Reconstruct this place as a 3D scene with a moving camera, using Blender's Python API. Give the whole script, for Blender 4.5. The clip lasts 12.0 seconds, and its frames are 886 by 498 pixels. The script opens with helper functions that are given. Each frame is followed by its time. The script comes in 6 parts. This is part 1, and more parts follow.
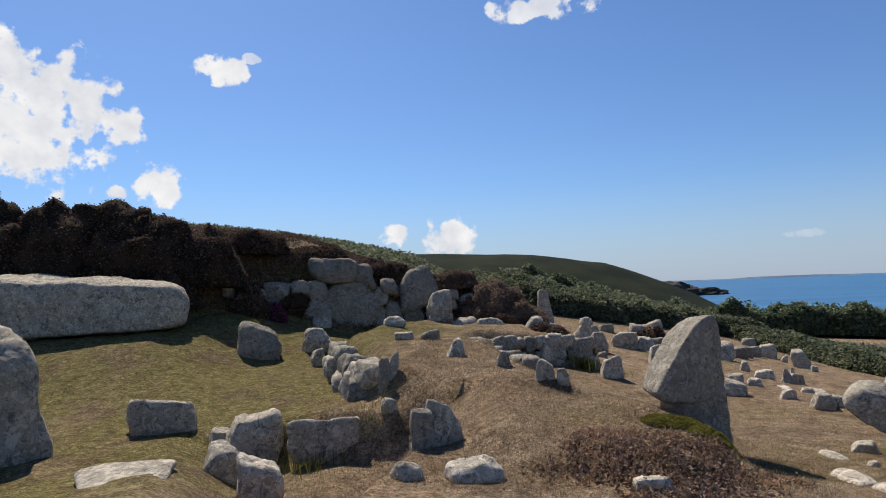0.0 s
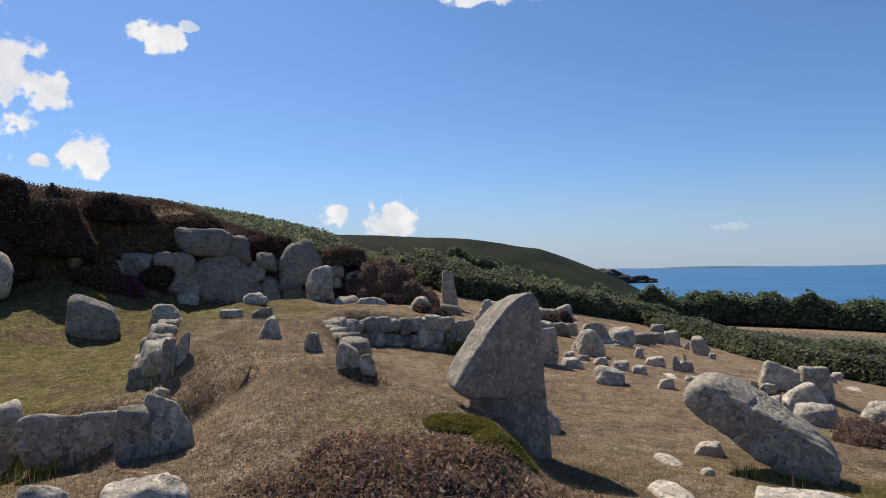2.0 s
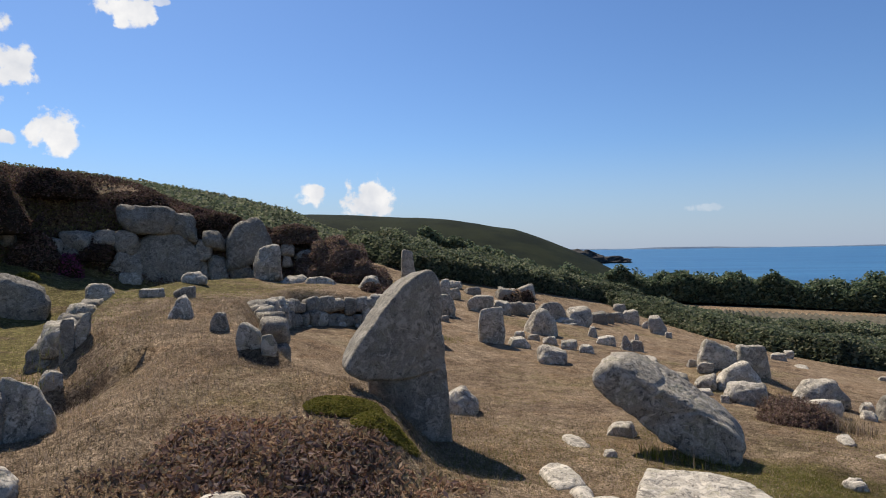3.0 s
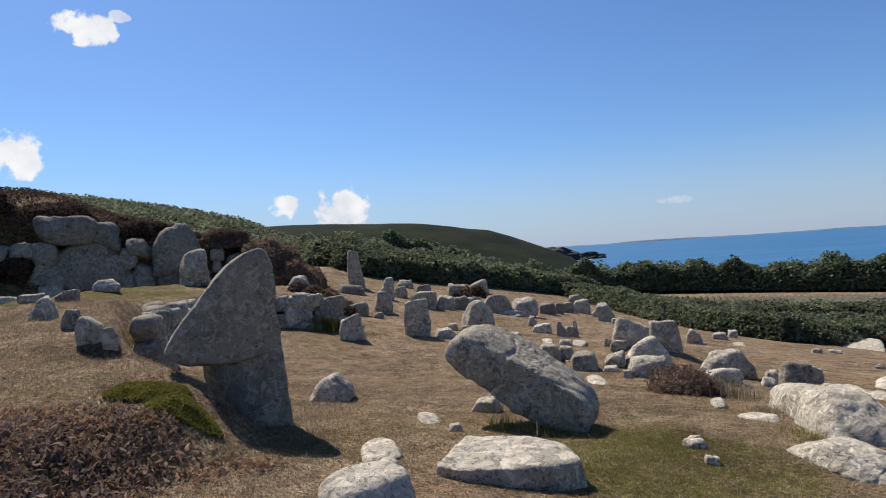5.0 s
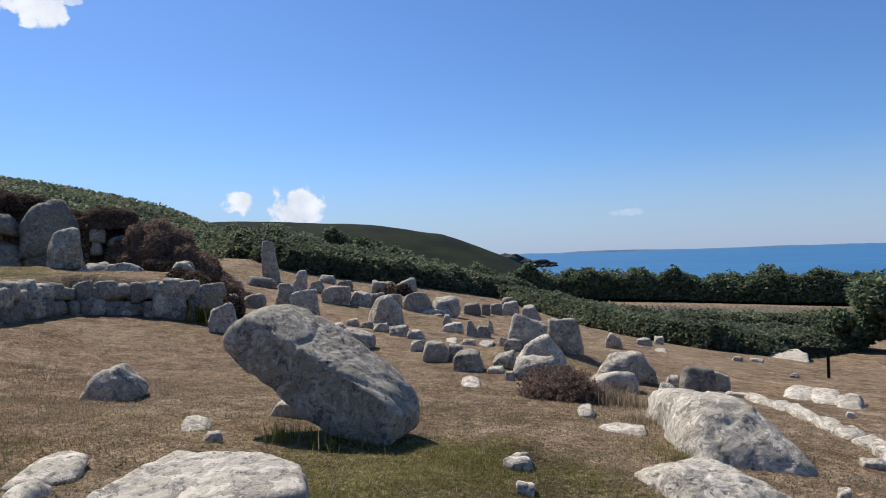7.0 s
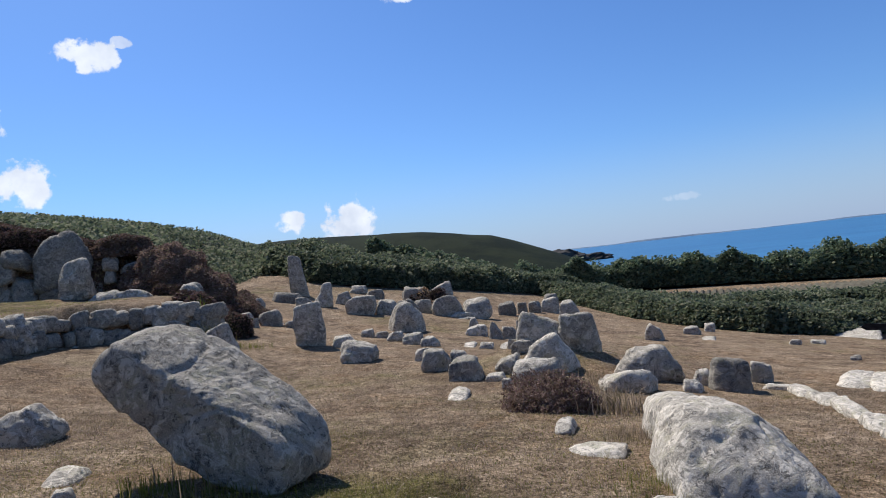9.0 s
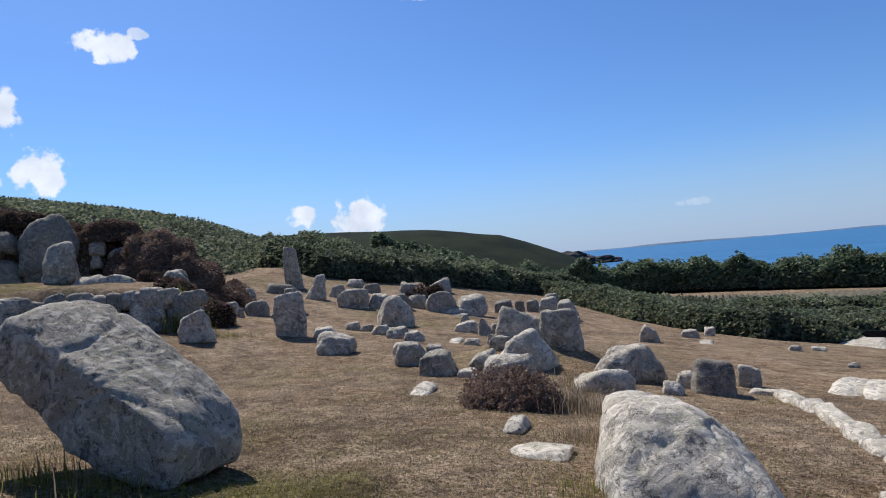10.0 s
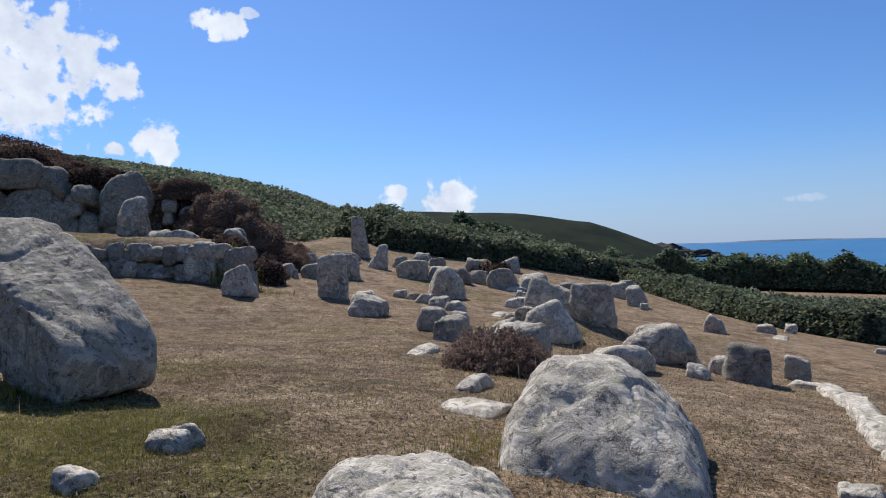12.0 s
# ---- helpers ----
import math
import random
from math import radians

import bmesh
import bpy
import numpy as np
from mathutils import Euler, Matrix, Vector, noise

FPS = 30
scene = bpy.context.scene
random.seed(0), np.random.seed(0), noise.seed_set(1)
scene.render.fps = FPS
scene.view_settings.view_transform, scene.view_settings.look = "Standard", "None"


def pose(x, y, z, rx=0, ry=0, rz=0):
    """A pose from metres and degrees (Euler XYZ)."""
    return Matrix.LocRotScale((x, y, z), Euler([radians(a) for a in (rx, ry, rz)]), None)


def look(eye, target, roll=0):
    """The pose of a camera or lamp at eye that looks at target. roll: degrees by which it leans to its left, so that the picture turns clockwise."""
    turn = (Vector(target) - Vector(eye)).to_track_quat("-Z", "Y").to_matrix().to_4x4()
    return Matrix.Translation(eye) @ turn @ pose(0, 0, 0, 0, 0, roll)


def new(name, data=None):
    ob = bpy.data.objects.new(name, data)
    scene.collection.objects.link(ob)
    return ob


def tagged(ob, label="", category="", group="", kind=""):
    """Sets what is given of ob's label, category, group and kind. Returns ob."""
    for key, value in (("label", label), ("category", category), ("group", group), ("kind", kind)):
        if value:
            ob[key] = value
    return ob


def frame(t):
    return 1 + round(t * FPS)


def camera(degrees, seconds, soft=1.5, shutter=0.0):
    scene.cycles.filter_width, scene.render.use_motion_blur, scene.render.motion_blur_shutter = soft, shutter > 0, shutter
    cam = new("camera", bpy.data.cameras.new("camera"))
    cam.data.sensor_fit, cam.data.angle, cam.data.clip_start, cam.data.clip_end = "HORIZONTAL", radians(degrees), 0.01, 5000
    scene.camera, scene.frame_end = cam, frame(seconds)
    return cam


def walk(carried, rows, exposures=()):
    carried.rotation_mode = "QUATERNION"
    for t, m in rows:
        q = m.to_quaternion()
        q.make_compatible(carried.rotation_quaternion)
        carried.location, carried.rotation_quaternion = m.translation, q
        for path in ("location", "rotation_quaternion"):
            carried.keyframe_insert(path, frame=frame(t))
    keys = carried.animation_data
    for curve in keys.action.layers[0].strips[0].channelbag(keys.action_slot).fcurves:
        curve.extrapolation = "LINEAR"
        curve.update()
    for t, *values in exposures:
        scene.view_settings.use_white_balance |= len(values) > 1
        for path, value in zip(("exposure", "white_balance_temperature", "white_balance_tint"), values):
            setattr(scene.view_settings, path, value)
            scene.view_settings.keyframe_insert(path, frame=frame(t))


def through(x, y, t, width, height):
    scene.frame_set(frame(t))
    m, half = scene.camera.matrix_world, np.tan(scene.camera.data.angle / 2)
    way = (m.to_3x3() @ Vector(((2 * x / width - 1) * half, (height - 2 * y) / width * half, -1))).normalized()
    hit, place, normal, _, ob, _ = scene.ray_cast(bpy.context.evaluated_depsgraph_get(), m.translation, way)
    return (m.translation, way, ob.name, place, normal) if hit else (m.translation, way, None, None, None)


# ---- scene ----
cam = camera(70.0, 12.0, soft=1.0)
# seconds, place of the eye, Euler degrees
PATH = [
    (0, 0.000, -0.000, 1.500, 93.49, 2.32, 10.46),
    (0.5, 0.497, 0.678, 1.431, 93.15, 4.43, 8.90),
    (1, 1.027, 1.232, 1.342, 92.98, 0.82, 10.76),
    (1.5, 1.551, 1.886, 1.247, 91.76, 1.25, 7.97),
    (2, 2.077, 2.518, 1.200, 91.79, 0.91, 5.02),
    (2.5, 2.584, 2.864, 1.123, 90.80, 1.03, 3.98),
    (3, 3.140, 3.015, 1.127, 89.97, 0.83, 2.96),
    (3.2, 3.360, 3.048, 1.086, 90.82, -0.21, 1.66),
    (4.8, 4.860, 3.167, 0.715, 89.37, 2.86, 2.16),
    (5, 5.037, 3.364, 0.628, 90.28, 3.80, 0.89),
    (5.5, 5.535, 3.894, 0.432, 89.74, 3.16, 1.49),
    (6, 6.066, 4.450, 0.282, 89.73, 0.36, 0.62),
    (6.5, 6.453, 4.895, 0.148, 90.05, 3.94, -3.65),
    (7, 6.868, 5.335, 0.047, 90.44, 1.76, -3.20),
    (7.2, 7.023, 5.509, 0.018, 90.46, 2.16, -2.64),
    (8.8, 8.135, 6.595, -0.120, 90.72, 7.61, 0.48),
    (9, 8.278, 6.711, -0.166, 91.09, 6.50, 1.65),
    (9.5, 8.613, 7.039, -0.264, 90.13, 6.90, 1.20),
    (10, 8.896, 7.284, -0.404, 91.05, 4.93, 2.46),
    (10.5, 9.186, 7.344, -0.547, 90.08, 4.07, 5.85),
    (11, 9.447, 7.480, -0.625, 90.13, 3.43, 7.16),
    (11.5, 9.725, 7.638, -0.733, 91.28, 2.78, 9.72),
    (12, 10.050, 7.883, -0.861, 89.94, 1.74, 10.40),
]
walk(cam, [(t, pose(x, y, z, rx, ry, rz)) for t, x, y, z, rx, ry, rz in PATH],
     [(0, 0.2, 6950, 10), (3, 0.22, 6950, 10), (6, 0.25, 6600, 10), (9, 0.25, 6150, 10), (12, 0.2, 6150, 10)])
# ---- sky, sun, exposure ----
SUN_DIR = Vector((-0.50, 0.66, 1.05)).normalized()
elev, azim = math.asin(SUN_DIR.z), math.atan2(SUN_DIR.x, SUN_DIR.y)
world = bpy.data.worlds.new("sky")
scene.world = world
world.use_nodes = True
wn, wl = world.node_tree.nodes, world.node_tree.links
wn.clear()
sky = wn.new("ShaderNodeTexSky")
sky.sky_type, sky.sun_disc, sky.sun_elevation, sky.sun_rotation = "NISHITA", False, elev, azim
sky.air_density, sky.dust_density, sky.ozone_density = 1.0, 0.4, 2.3
way = wn.new("ShaderNodeTexCoord")
rough_noise = wn.new("ShaderNodeTexNoise")
rough_noise.inputs["Scale"].default_value, rough_noise.inputs["Detail"].default_value, rough_noise.inputs["Roughness"].default_value = 29.0, 8.0, 0.55
wl.new(way.outputs["Generated"], rough_noise.inputs["Vector"])


def cloud(cx, cy, cz, wide, tall, amount):
    """The cover of one cumulus cloud round a direction of the sky."""
    c = Vector((cx, cy, cz)).normalized()
    side = Vector((c.y, -c.x, 0)).normalized()
    up = side.cross(c)
    terms = []
    for axis, size in ((side, wide), (up, tall)):
        dot = wn.new("ShaderNodeVectorMath")
        dot.operation = "DOT_PRODUCT"
        wl.new(way.outputs["Generated"], dot.inputs[0])
        dot.inputs[1].default_value = axis
        scaled = wn.new("ShaderNodeMath")
        scaled.operation = "DIVIDE"
        wl.new(dot.outputs["Value"], scaled.inputs[0])
        scaled.inputs[1].default_value = size
        square = wn.new("ShaderNodeMath")
        square.operation = "POWER"
        wl.new(scaled.outputs[0], square.inputs[0])
        square.inputs[1].default_value = 2.0
        terms.append(square)
    add = wn.new("ShaderNodeMath")
    add.operation = "ADD"
    wl.new(terms[0].outputs[0], add.inputs[0])
    wl.new(terms[1].outputs[0], add.inputs[1])
    # noise breaks the outline up
    mixed = wn.new("ShaderNodeMath")
    mixed.operation = "MULTIPLY_ADD"
    wl.new(rough_noise.outputs["Fac"], mixed.inputs[0])
    mixed.inputs[1].default_value = -5.4
    wl.new(add.outputs[0], mixed.inputs[2])
    ramp = wn.new("ShaderNodeMapRange")
    ramp.interpolation_type = "SMOOTHSTEP"
    wl.new(mixed.outputs[0], ramp.inputs["Value"])
    ramp.inputs["From Min"].default_value, ramp.inputs["From Max"].default_value = -1.6, -2.25
    ramp.inputs["To Min"].default_value, ramp.inputs["To Max"].default_value = 0.0, amount
    front = wn.new("ShaderNodeVectorMath")
    front.operation = "DOT_PRODUCT"
    wl.new(way.outputs["Generated"], front.inputs[0])
    front.inputs[1].default_value = c
    ahead = wn.new("ShaderNodeMath")
    ahead.operation = "GREATER_THAN"
    wl.new(front.outputs["Value"], ahead.inputs[0])
    ahead.inputs[1].default_value = 0.0
    cover = wn.new("ShaderNodeMath")
    cover.operation = "MULTIPLY"
    wl.new(ramp.outputs[0], cover.inputs[0])
    wl.new(ahead.outputs[0], cover.inputs[1])
    return cover.outputs[0]


covers = [
    cloud(-0.4685, 0.8216, 0.3247, 0.0366, 0.0228, 1.0),
    cloud(-0.4242, 0.8383, 0.3425, 0.0110, 0.0070, 0.7),
    cloud(-0.5857, 0.7732, 0.2429, 0.0314, 0.0298, 1.0),
    cloud(-0.6800, 0.7000, 0.2450, 0.1080, 0.0950, 1.0),
    cloud(-0.5569, 0.8155, 0.1577, 0.0309, 0.0293, 1.0),
    cloud(-0.2533, 0.9637, 0.0842, 0.0240, 0.0196, 1.0),
    cloud(-0.1664, 0.9829, 0.0790, 0.0518, 0.0357, 1.0),
    cloud(0.3308, 0.9421, 0.0546, 0.0311, 0.0070, 0.3),
    cloud(-0.0128, 0.9155, 0.4021, 0.0744, 0.0182, 0.9),
    cloud(-0.6034, 0.7834, 0.1487, 0.0141, 0.0110, 1.0),
]
total = None
for one in covers:
    if total is None:
        total = one
        continue
    most = wn.new("ShaderNodeMath")
    most.operation = "MAXIMUM"
    wl.new(total, most.inputs[0])
    wl.new(one, most.inputs[1])
    total = most.outputs[0]
veil = wn.new("ShaderNodeMixRGB")
wl.new(total, veil.inputs["Fac"])
richer = wn.new("ShaderNodeMixRGB")
richer.blend_type = "MULTIPLY"
richer.inputs["Fac"].default_value, richer.inputs["Color2"].default_value = 1.0, (0.68, 0.95, 1.34, 1)
wl.new(sky.outputs["Color"], richer.inputs["Color1"])
split = wn.new("ShaderNodeSeparateXYZ")
wl.new(way.outputs["Generated"], split.inputs[0])
low = wn.new("ShaderNodeMapRange")
low.interpolation_type = "SMOOTHSTEP"
wl.new(split.outputs["Z"], low.inputs["Value"])
low.inputs["From Min"].default_value, low.inputs["From Max"].default_value = 0.17, -0.02
low.inputs["To Min"].default_value, low.inputs["To Max"].default_value = 0.0, 0.72
haze = wn.new("ShaderNodeMixRGB")
wl.new(low.outputs[0], haze.inputs["Fac"])
wl.new(richer.outputs["Color"], haze.inputs["Color1"])
haze.inputs["Color2"].default_value = (4.6, 5.6, 7.8, 1)
wl.new(haze.outputs["Color"], veil.inputs["Color1"])
shade_noise = wn.new("ShaderNodeTexNoise")
shade_noise.inputs["Scale"].default_value, shade_noise.inputs["Detail"].default_value = 30.0, 6.0
wl.new(way.outputs["Generated"], shade_noise.inputs["Vector"])
billow = wn.new("ShaderNodeMixRGB")
wl.new(shade_noise.outputs["Fac"], billow.inputs["Fac"])
billow.inputs["Color1"].default_value, billow.inputs["Color2"].default_value = (5.2, 6.0, 7.6, 1), (12.5, 12.6, 12.8, 1)
wl.new(billow.outputs["Color"], veil.inputs["Color2"])
back = wn.new("ShaderNodeBackground")
back.inputs["Strength"].default_value = 0.077
wl.new(veil.outputs["Color"], back.inputs["Color"])
out = wn.new("ShaderNodeOutputWorld")
wl.new(back.outputs["Background"], out.inputs["Surface"])
sun_data = bpy.data.lights.new("sun", "SUN")
sun_data.energy, sun_data.angle, sun_data.color = 5.0, radians(0.55), (1.0, 0.95, 0.88)
sun = new("sun", sun_data)
sun.matrix_world = look(SUN_DIR * 50, (0, 0, 0))
# ---- lie of the land ----
MOUND = [(-2.0, 9.4), (-0.8, 8.3), (1.6, 8.2), (2.6, 9.6), (2.5, 11.0), (1.0, 12.4), (-0.6, 14.6), (-1.4, 17.0), (-2.9, 20.0), (-3.0, 24.6),
         (0.9, 25.2), (0.7, 26.3), (-0.9, 29.0), (-1.8, 33.0), (-6.0, 33.5), (-7.6, 24.0), (-7.3, 19.6), (-5.3, 15.6), (-4.3, 13.6), (-2.9, 12.5), (-2.3, 11.0)]
HILL = [(-400.0, 8.0), (-60.0, 17.0), (-24.0, 22.0), (-15.4, 24.4), (-13.6, 27.6), (-8.0, 29.4), (-5.0, 30.6), (-3.0, 31.2), (-2.4, 34.0), (-3.6, 38.0),
        (-6.4, 46.0), (-10.0, 60.0), (-16.0, 90.0), (-26.0, 160.0), (-40.0, 300.0), (-400.0, 300.0)]


def smooth(a, b, v):
    v = min(1.0, max(0.0, (v - a) / (b - a)))
    return v * v * (3 - 2 * v)


def inside(poly, x, y):
    """How far (x, y) lies inside the outline; negative outside."""
    best, hit = 1e9, False
    for i in range(len(poly)):
        (ax, ay), (bx, by) = poly[i - 1], poly[i]
        dx, dy = bx - ax, by - ay
        u = min(1.0, max(0.0, ((x - ax) * dx + (y - ay) * dy) / (dx * dx + dy * dy)))
        best = min(best, (x - ax - u * dx) ** 2 + (y - ay - u * dy) ** 2)
        if (ay > y) != (by > y) and x < ax + (y - ay) / (by - ay) * dx:
            hit = not hit
    return math.sqrt(best) if hit else -math.sqrt(best)


SEA = -23.0
# far headland: x and height of its crest
CREST = [(-400.0, 58.0), (-118.0, 54.0), (-79.0, 53.0), (-41.0, 51.5), (6.0, 46.0), (31.0, 41.5), (48.0, 35.0), (68.0, 27.0), (83.0, 20.5), (95.0, 11.0), (106.0, 0.0)]


def height(x, y):
    """The ground's height."""
    u, v = min(45.0, max(-4.0, x)), min(62.0, max(-4.0, y))
    z = -0.387 - 0.05 * u - 0.092 * v + 0.00068 * u * u - 0.0037 * u * v + 0.00161 * v * v
    z += 0.6 * math.exp(-((x - 10.2) ** 2 + (y - 21.3) ** 2) / 3.0) - 0.15 * math.exp(-((x - 14.0) ** 2 + (y - 18.0) ** 2) / 9.0)          # bank of the fallen wall
    z += 0.08 * math.exp(-((x - 9.3) ** 2 / 3 + (y - 12.5) ** 2 / 6.0))
    z -= 0.35 * math.exp(-((x - 2.5) ** 2 + (y - 18.5) ** 2) / 16.0)
    z -= 0.45 * math.exp(-((x - 10.0) ** 2 + (y - 6.5) ** 2) / 16.0)
    if x < -3:
        z -= 0.45 * smooth(18.0, 12.5, y) * smooth(-4.0, -8.0, x)                # lawn dips towards the path
        z += 0.75 * smooth(20.0, 27.0, y) * smooth(-6.0, -11.0, x) + 1.25 * smooth(-10.0, -15.0, x) * smooth(15.0, 21.0, y)
    if x < -1:
        z -= 0.95 * smooth(12.7, 11.9, y) * smooth(-2.2, -3.2, x) * smooth(-8.2, -6.2, x - 0.55 * (12.3 - y))  # sunken court
    if x > 45:
        z -= 0.16 * (x - 45)
    if y > 62:
        z -= 0.055 * (y - 62) * smooth(-20, 12, x)
    if z < -7.2:
        z = -7.2 + (z + 7.2) * 0.16
    d = inside(MOUND, x, y) if -10 < x < 5 and 6 < y < 36 else -9
    if d > -0.6:
        top = -0.62 + 0.11 * (min(y, 16.5) - 10.0) - 0.05 * max(0.0, x + 1.0) + 0.012 * max(0.0, y - 16.5)
        top -= (0.42 * smooth(16.0, 23.0, y) + 0.3 * smooth(-3.5, -0.5, x) * smooth(19.0, 24.0, y)) * smooth(-7.5, -4.5, x)      # lower terrace over the round court
        z += (max(top, z) - z) * smooth(-0.25, 0.75 if y > 12.5 else 1.5 - 0.85 * smooth(-0.2, 0.9, x), d)
    d = inside(HILL, x, y) if x < 2 and y > 4 else -9
    if d > -1:
        wall = 2.2 * (1 - smooth(31.5, 39.0, y)) * (1 - 0.5 * smooth(-8.0, -4.0, x)) + 0.5
        z += wall * smooth(-0.3, 1.3 + 2.5 * smooth(31, 36, y), d) + 11.2 * (1 - math.exp(-max(0.0, d - 0.8) / 42.0))
    # far headland
    far = smooth(105.0, 230.0, y)
    if far > 0:
        z += (-26.0 - z) * far
        crest = CREST[-1][1]
        for (ax, ah), (bx, bh) in zip(CREST, CREST[1:]):
            if x < bx:
                crest = ah + (bh - ah) * max(0.0, x - ax) / (bx - ax)
                break
        crest *= 1 + 0.025 * noise.noise((x * 0.03, y * 0.03, 5.0))
        z += crest * math.exp(-((y - 480.0) / 150.0) ** 2) * smooth(190, 330, y)
    z += 0.04 * noise.noise((x * 0.9, y * 0.9, 0.0)) + 0.03 * noise.noise((x * 2.7, y * 2.7, 3.0))
    return max(z, SEA - 4.0)
# ---- materials ----
def material(name, rough=0.85):
    m = bpy.data.materials.new(name)
    m.use_nodes = True
    m.node_tree.nodes["Principled BSDF"].inputs["Roughness"].default_value = rough
    m.node_tree.nodes["Principled BSDF"].inputs["Specular IOR Level"].default_value = 0.06
    return m


class Nodes:
    """Short hand for a material's node tree."""

    def __init__(self, m):
        self.n, self.l = m.node_tree.nodes, m.node_tree.links
        self.bsdf = self.n["Principled BSDF"]
        self.at = self.n.new("ShaderNodeTexCoord").outputs["Object"]

    def place(self):
        return self.n.new("ShaderNodeNewGeometry").outputs["Position"]

    def noise(self, scale, detail=5.0, rough=0.6, where=None, warp=0.0):
        t = self.n.new("ShaderNodeTexNoise")
        t.inputs["Scale"].default_value, t.inputs["Detail"].default_value, t.inputs["Roughness"].default_value = scale, detail, rough
        t.inputs["Distortion"].default_value = warp
        self.l.new(where or self.at, t.inputs["Vector"])
        return t.outputs["Fac"]

    def cells(self, scale, where=None):
        t = self.n.new("ShaderNodeTexVoronoi")
        t.inputs["Scale"].default_value = scale
        self.l.new(where or self.at, t.inputs["Vector"])
        return t.outputs["Distance"]

    def ramp(self, fac, lo, hi):
        t = self.n.new("ShaderNodeMapRange")
        t.interpolation_type = "SMOOTHSTEP"
        t.inputs["From Min"].default_value, t.inputs["From Max"].default_value = lo, hi
        self.l.new(fac, t.inputs["Value"])
        return t.outputs[0]

    def mix(self, fac, a, b, kind="MIX"):
        t = self.n.new("ShaderNodeMixRGB")
        t.blend_type = kind
        for value, socket in ((fac, "Fac"), (a, "Color1"), (b, "Color2")):
            if hasattr(value, "links"):
                self.l.new(value, t.inputs[socket])
            elif socket == "Fac":
                t.inputs[socket].default_value = value
            else:
                t.inputs[socket].default_value = (*value, 1)
        return t.outputs["Color"]

    def math(self, op, a, b):
        t = self.n.new("ShaderNodeMath")
        t.operation = op
        for i, value in enumerate((a, b)):
            if hasattr(value, "links"):
                self.l.new(value, t.inputs[i])
            else:
                t.inputs[i].default_value = value
        return t.outputs[0]

    def bump(self, fac, strength, distance):
        t = self.n.new("ShaderNodeBump")
        t.inputs["Strength"].default_value, t.inputs["Distance"].default_value = strength, distance
        self.l.new(fac, t.inputs["Height"])
        self.l.new(t.outputs["Normal"], self.bsdf.inputs["Normal"])

    def colour(self, c):
        self.l.new(c, self.bsdf.inputs["Base Color"])


def granite(name, base, pale, dark, lichen, cover):
    """Weathered granite: washes of grey, pale crusts and dark stains of lichen, pits and crystals."""
    m = material(name, 0.92)
    k = Nodes(m)
    own = k.n.new("ShaderNodeObjectInfo").outputs["Random"]
    where = k.n.new("ShaderNodeVectorMath")
    k.l.new(k.at, where.inputs[0])
    shift = k.n.new("ShaderNodeCombineXYZ")
    k.l.new(k.math("MULTIPLY", own, 90.0), shift.inputs[0])
    k.l.new(shift.outputs[0], where.inputs[1])
    at = where.outputs[0]
    wash = k.noise(1.3, 4.0, 0.6, at, 0.6)
    blotch = k.noise(3.2, 6.0, 0.68, at, 1.0)
    crust = k.noise(6.5, 7.0, 0.7, at, 0.9)
    pits = k.noise(15.0, 5.0, 0.7, at, 0.5)
    flakes = k.noise(38.0, 4.0, 0.75, at, 1.0)
    grain = k.noise(120.0, 2.0, 0.6, at)
    white = tuple(min(0.8, v * 1.55) for v in pale)
    c = k.mix(k.ramp(wash, 0.35, 0.62), base, pale)
    c = k.mix(k.math("MULTIPLY", k.ramp(blotch, 0.53, 0.60), 0.7), c, lichen)
    c = k.mix(k.math("MULTIPLY", k.ramp(blotch, 0.46, 0.39), cover), c, dark)
    c = k.mix(k.math("MULTIPLY", k.ramp(crust, 0.52, 0.57), 0.85), c, white)
    c = k.mix(k.math("MULTIPLY", k.ramp(crust, 0.42, 0.36), cover), c, tuple(v * 0.9 for v in dark))
    c = k.mix(k.math("MULTIPLY", k.ramp(pits, 0.44, 0.37), 0.8), c, tuple(v * 0.75 for v in dark))
    c = k.mix(k.math("MULTIPLY", k.ramp(flakes, 0.55, 0.62), 0.55), c, white)
    c = k.mix(k.math("MULTIPLY", k.ramp(grain, 0.42, 0.62), 0.28), c, (0.75, 0.70, 0.61))
    c = k.mix(1.0, c, k.mix(own, (0.82, 0.81, 0.79), (1.08, 1.06, 1.03)), "MULTIPLY")
    k.colour(c)
    relief = k.math("ADD", k.math("ADD", crust, k.math("MULTIPLY", pits, 0.7)), k.math("ADD", k.math("MULTIPLY", blotch, 0.8), k.math("MULTIPLY", flakes, 0.18)))
    k.bump(relief, 0.75, 0.04)
    return m


GREY = granite("granite_grey", (0.215, 0.188, 0.15), (0.36, 0.318, 0.258), (0.055, 0.049, 0.04), (0.27, 0.25, 0.16), 0.8)
PALE = granite("granite_pale", (0.285, 0.252, 0.203), (0.42, 0.374, 0.308), (0.085, 0.075, 0.062), (0.34, 0.31, 0.21), 0.75)
SLAB = granite("granite_slab", (0.19, 0.168, 0.136), (0.28, 0.248, 0.203), (0.07, 0.063, 0.052), (0.235, 0.215, 0.15), 0.5)
# darker granite: dark stones, and bank wall stones with their shade in the colour
DARK_SHADED = granite("granite_dark_shaded", (0.13, 0.114, 0.092), (0.215, 0.19, 0.155), (0.036, 0.032, 0.026), (0.175, 0.16, 0.105), 0.8)


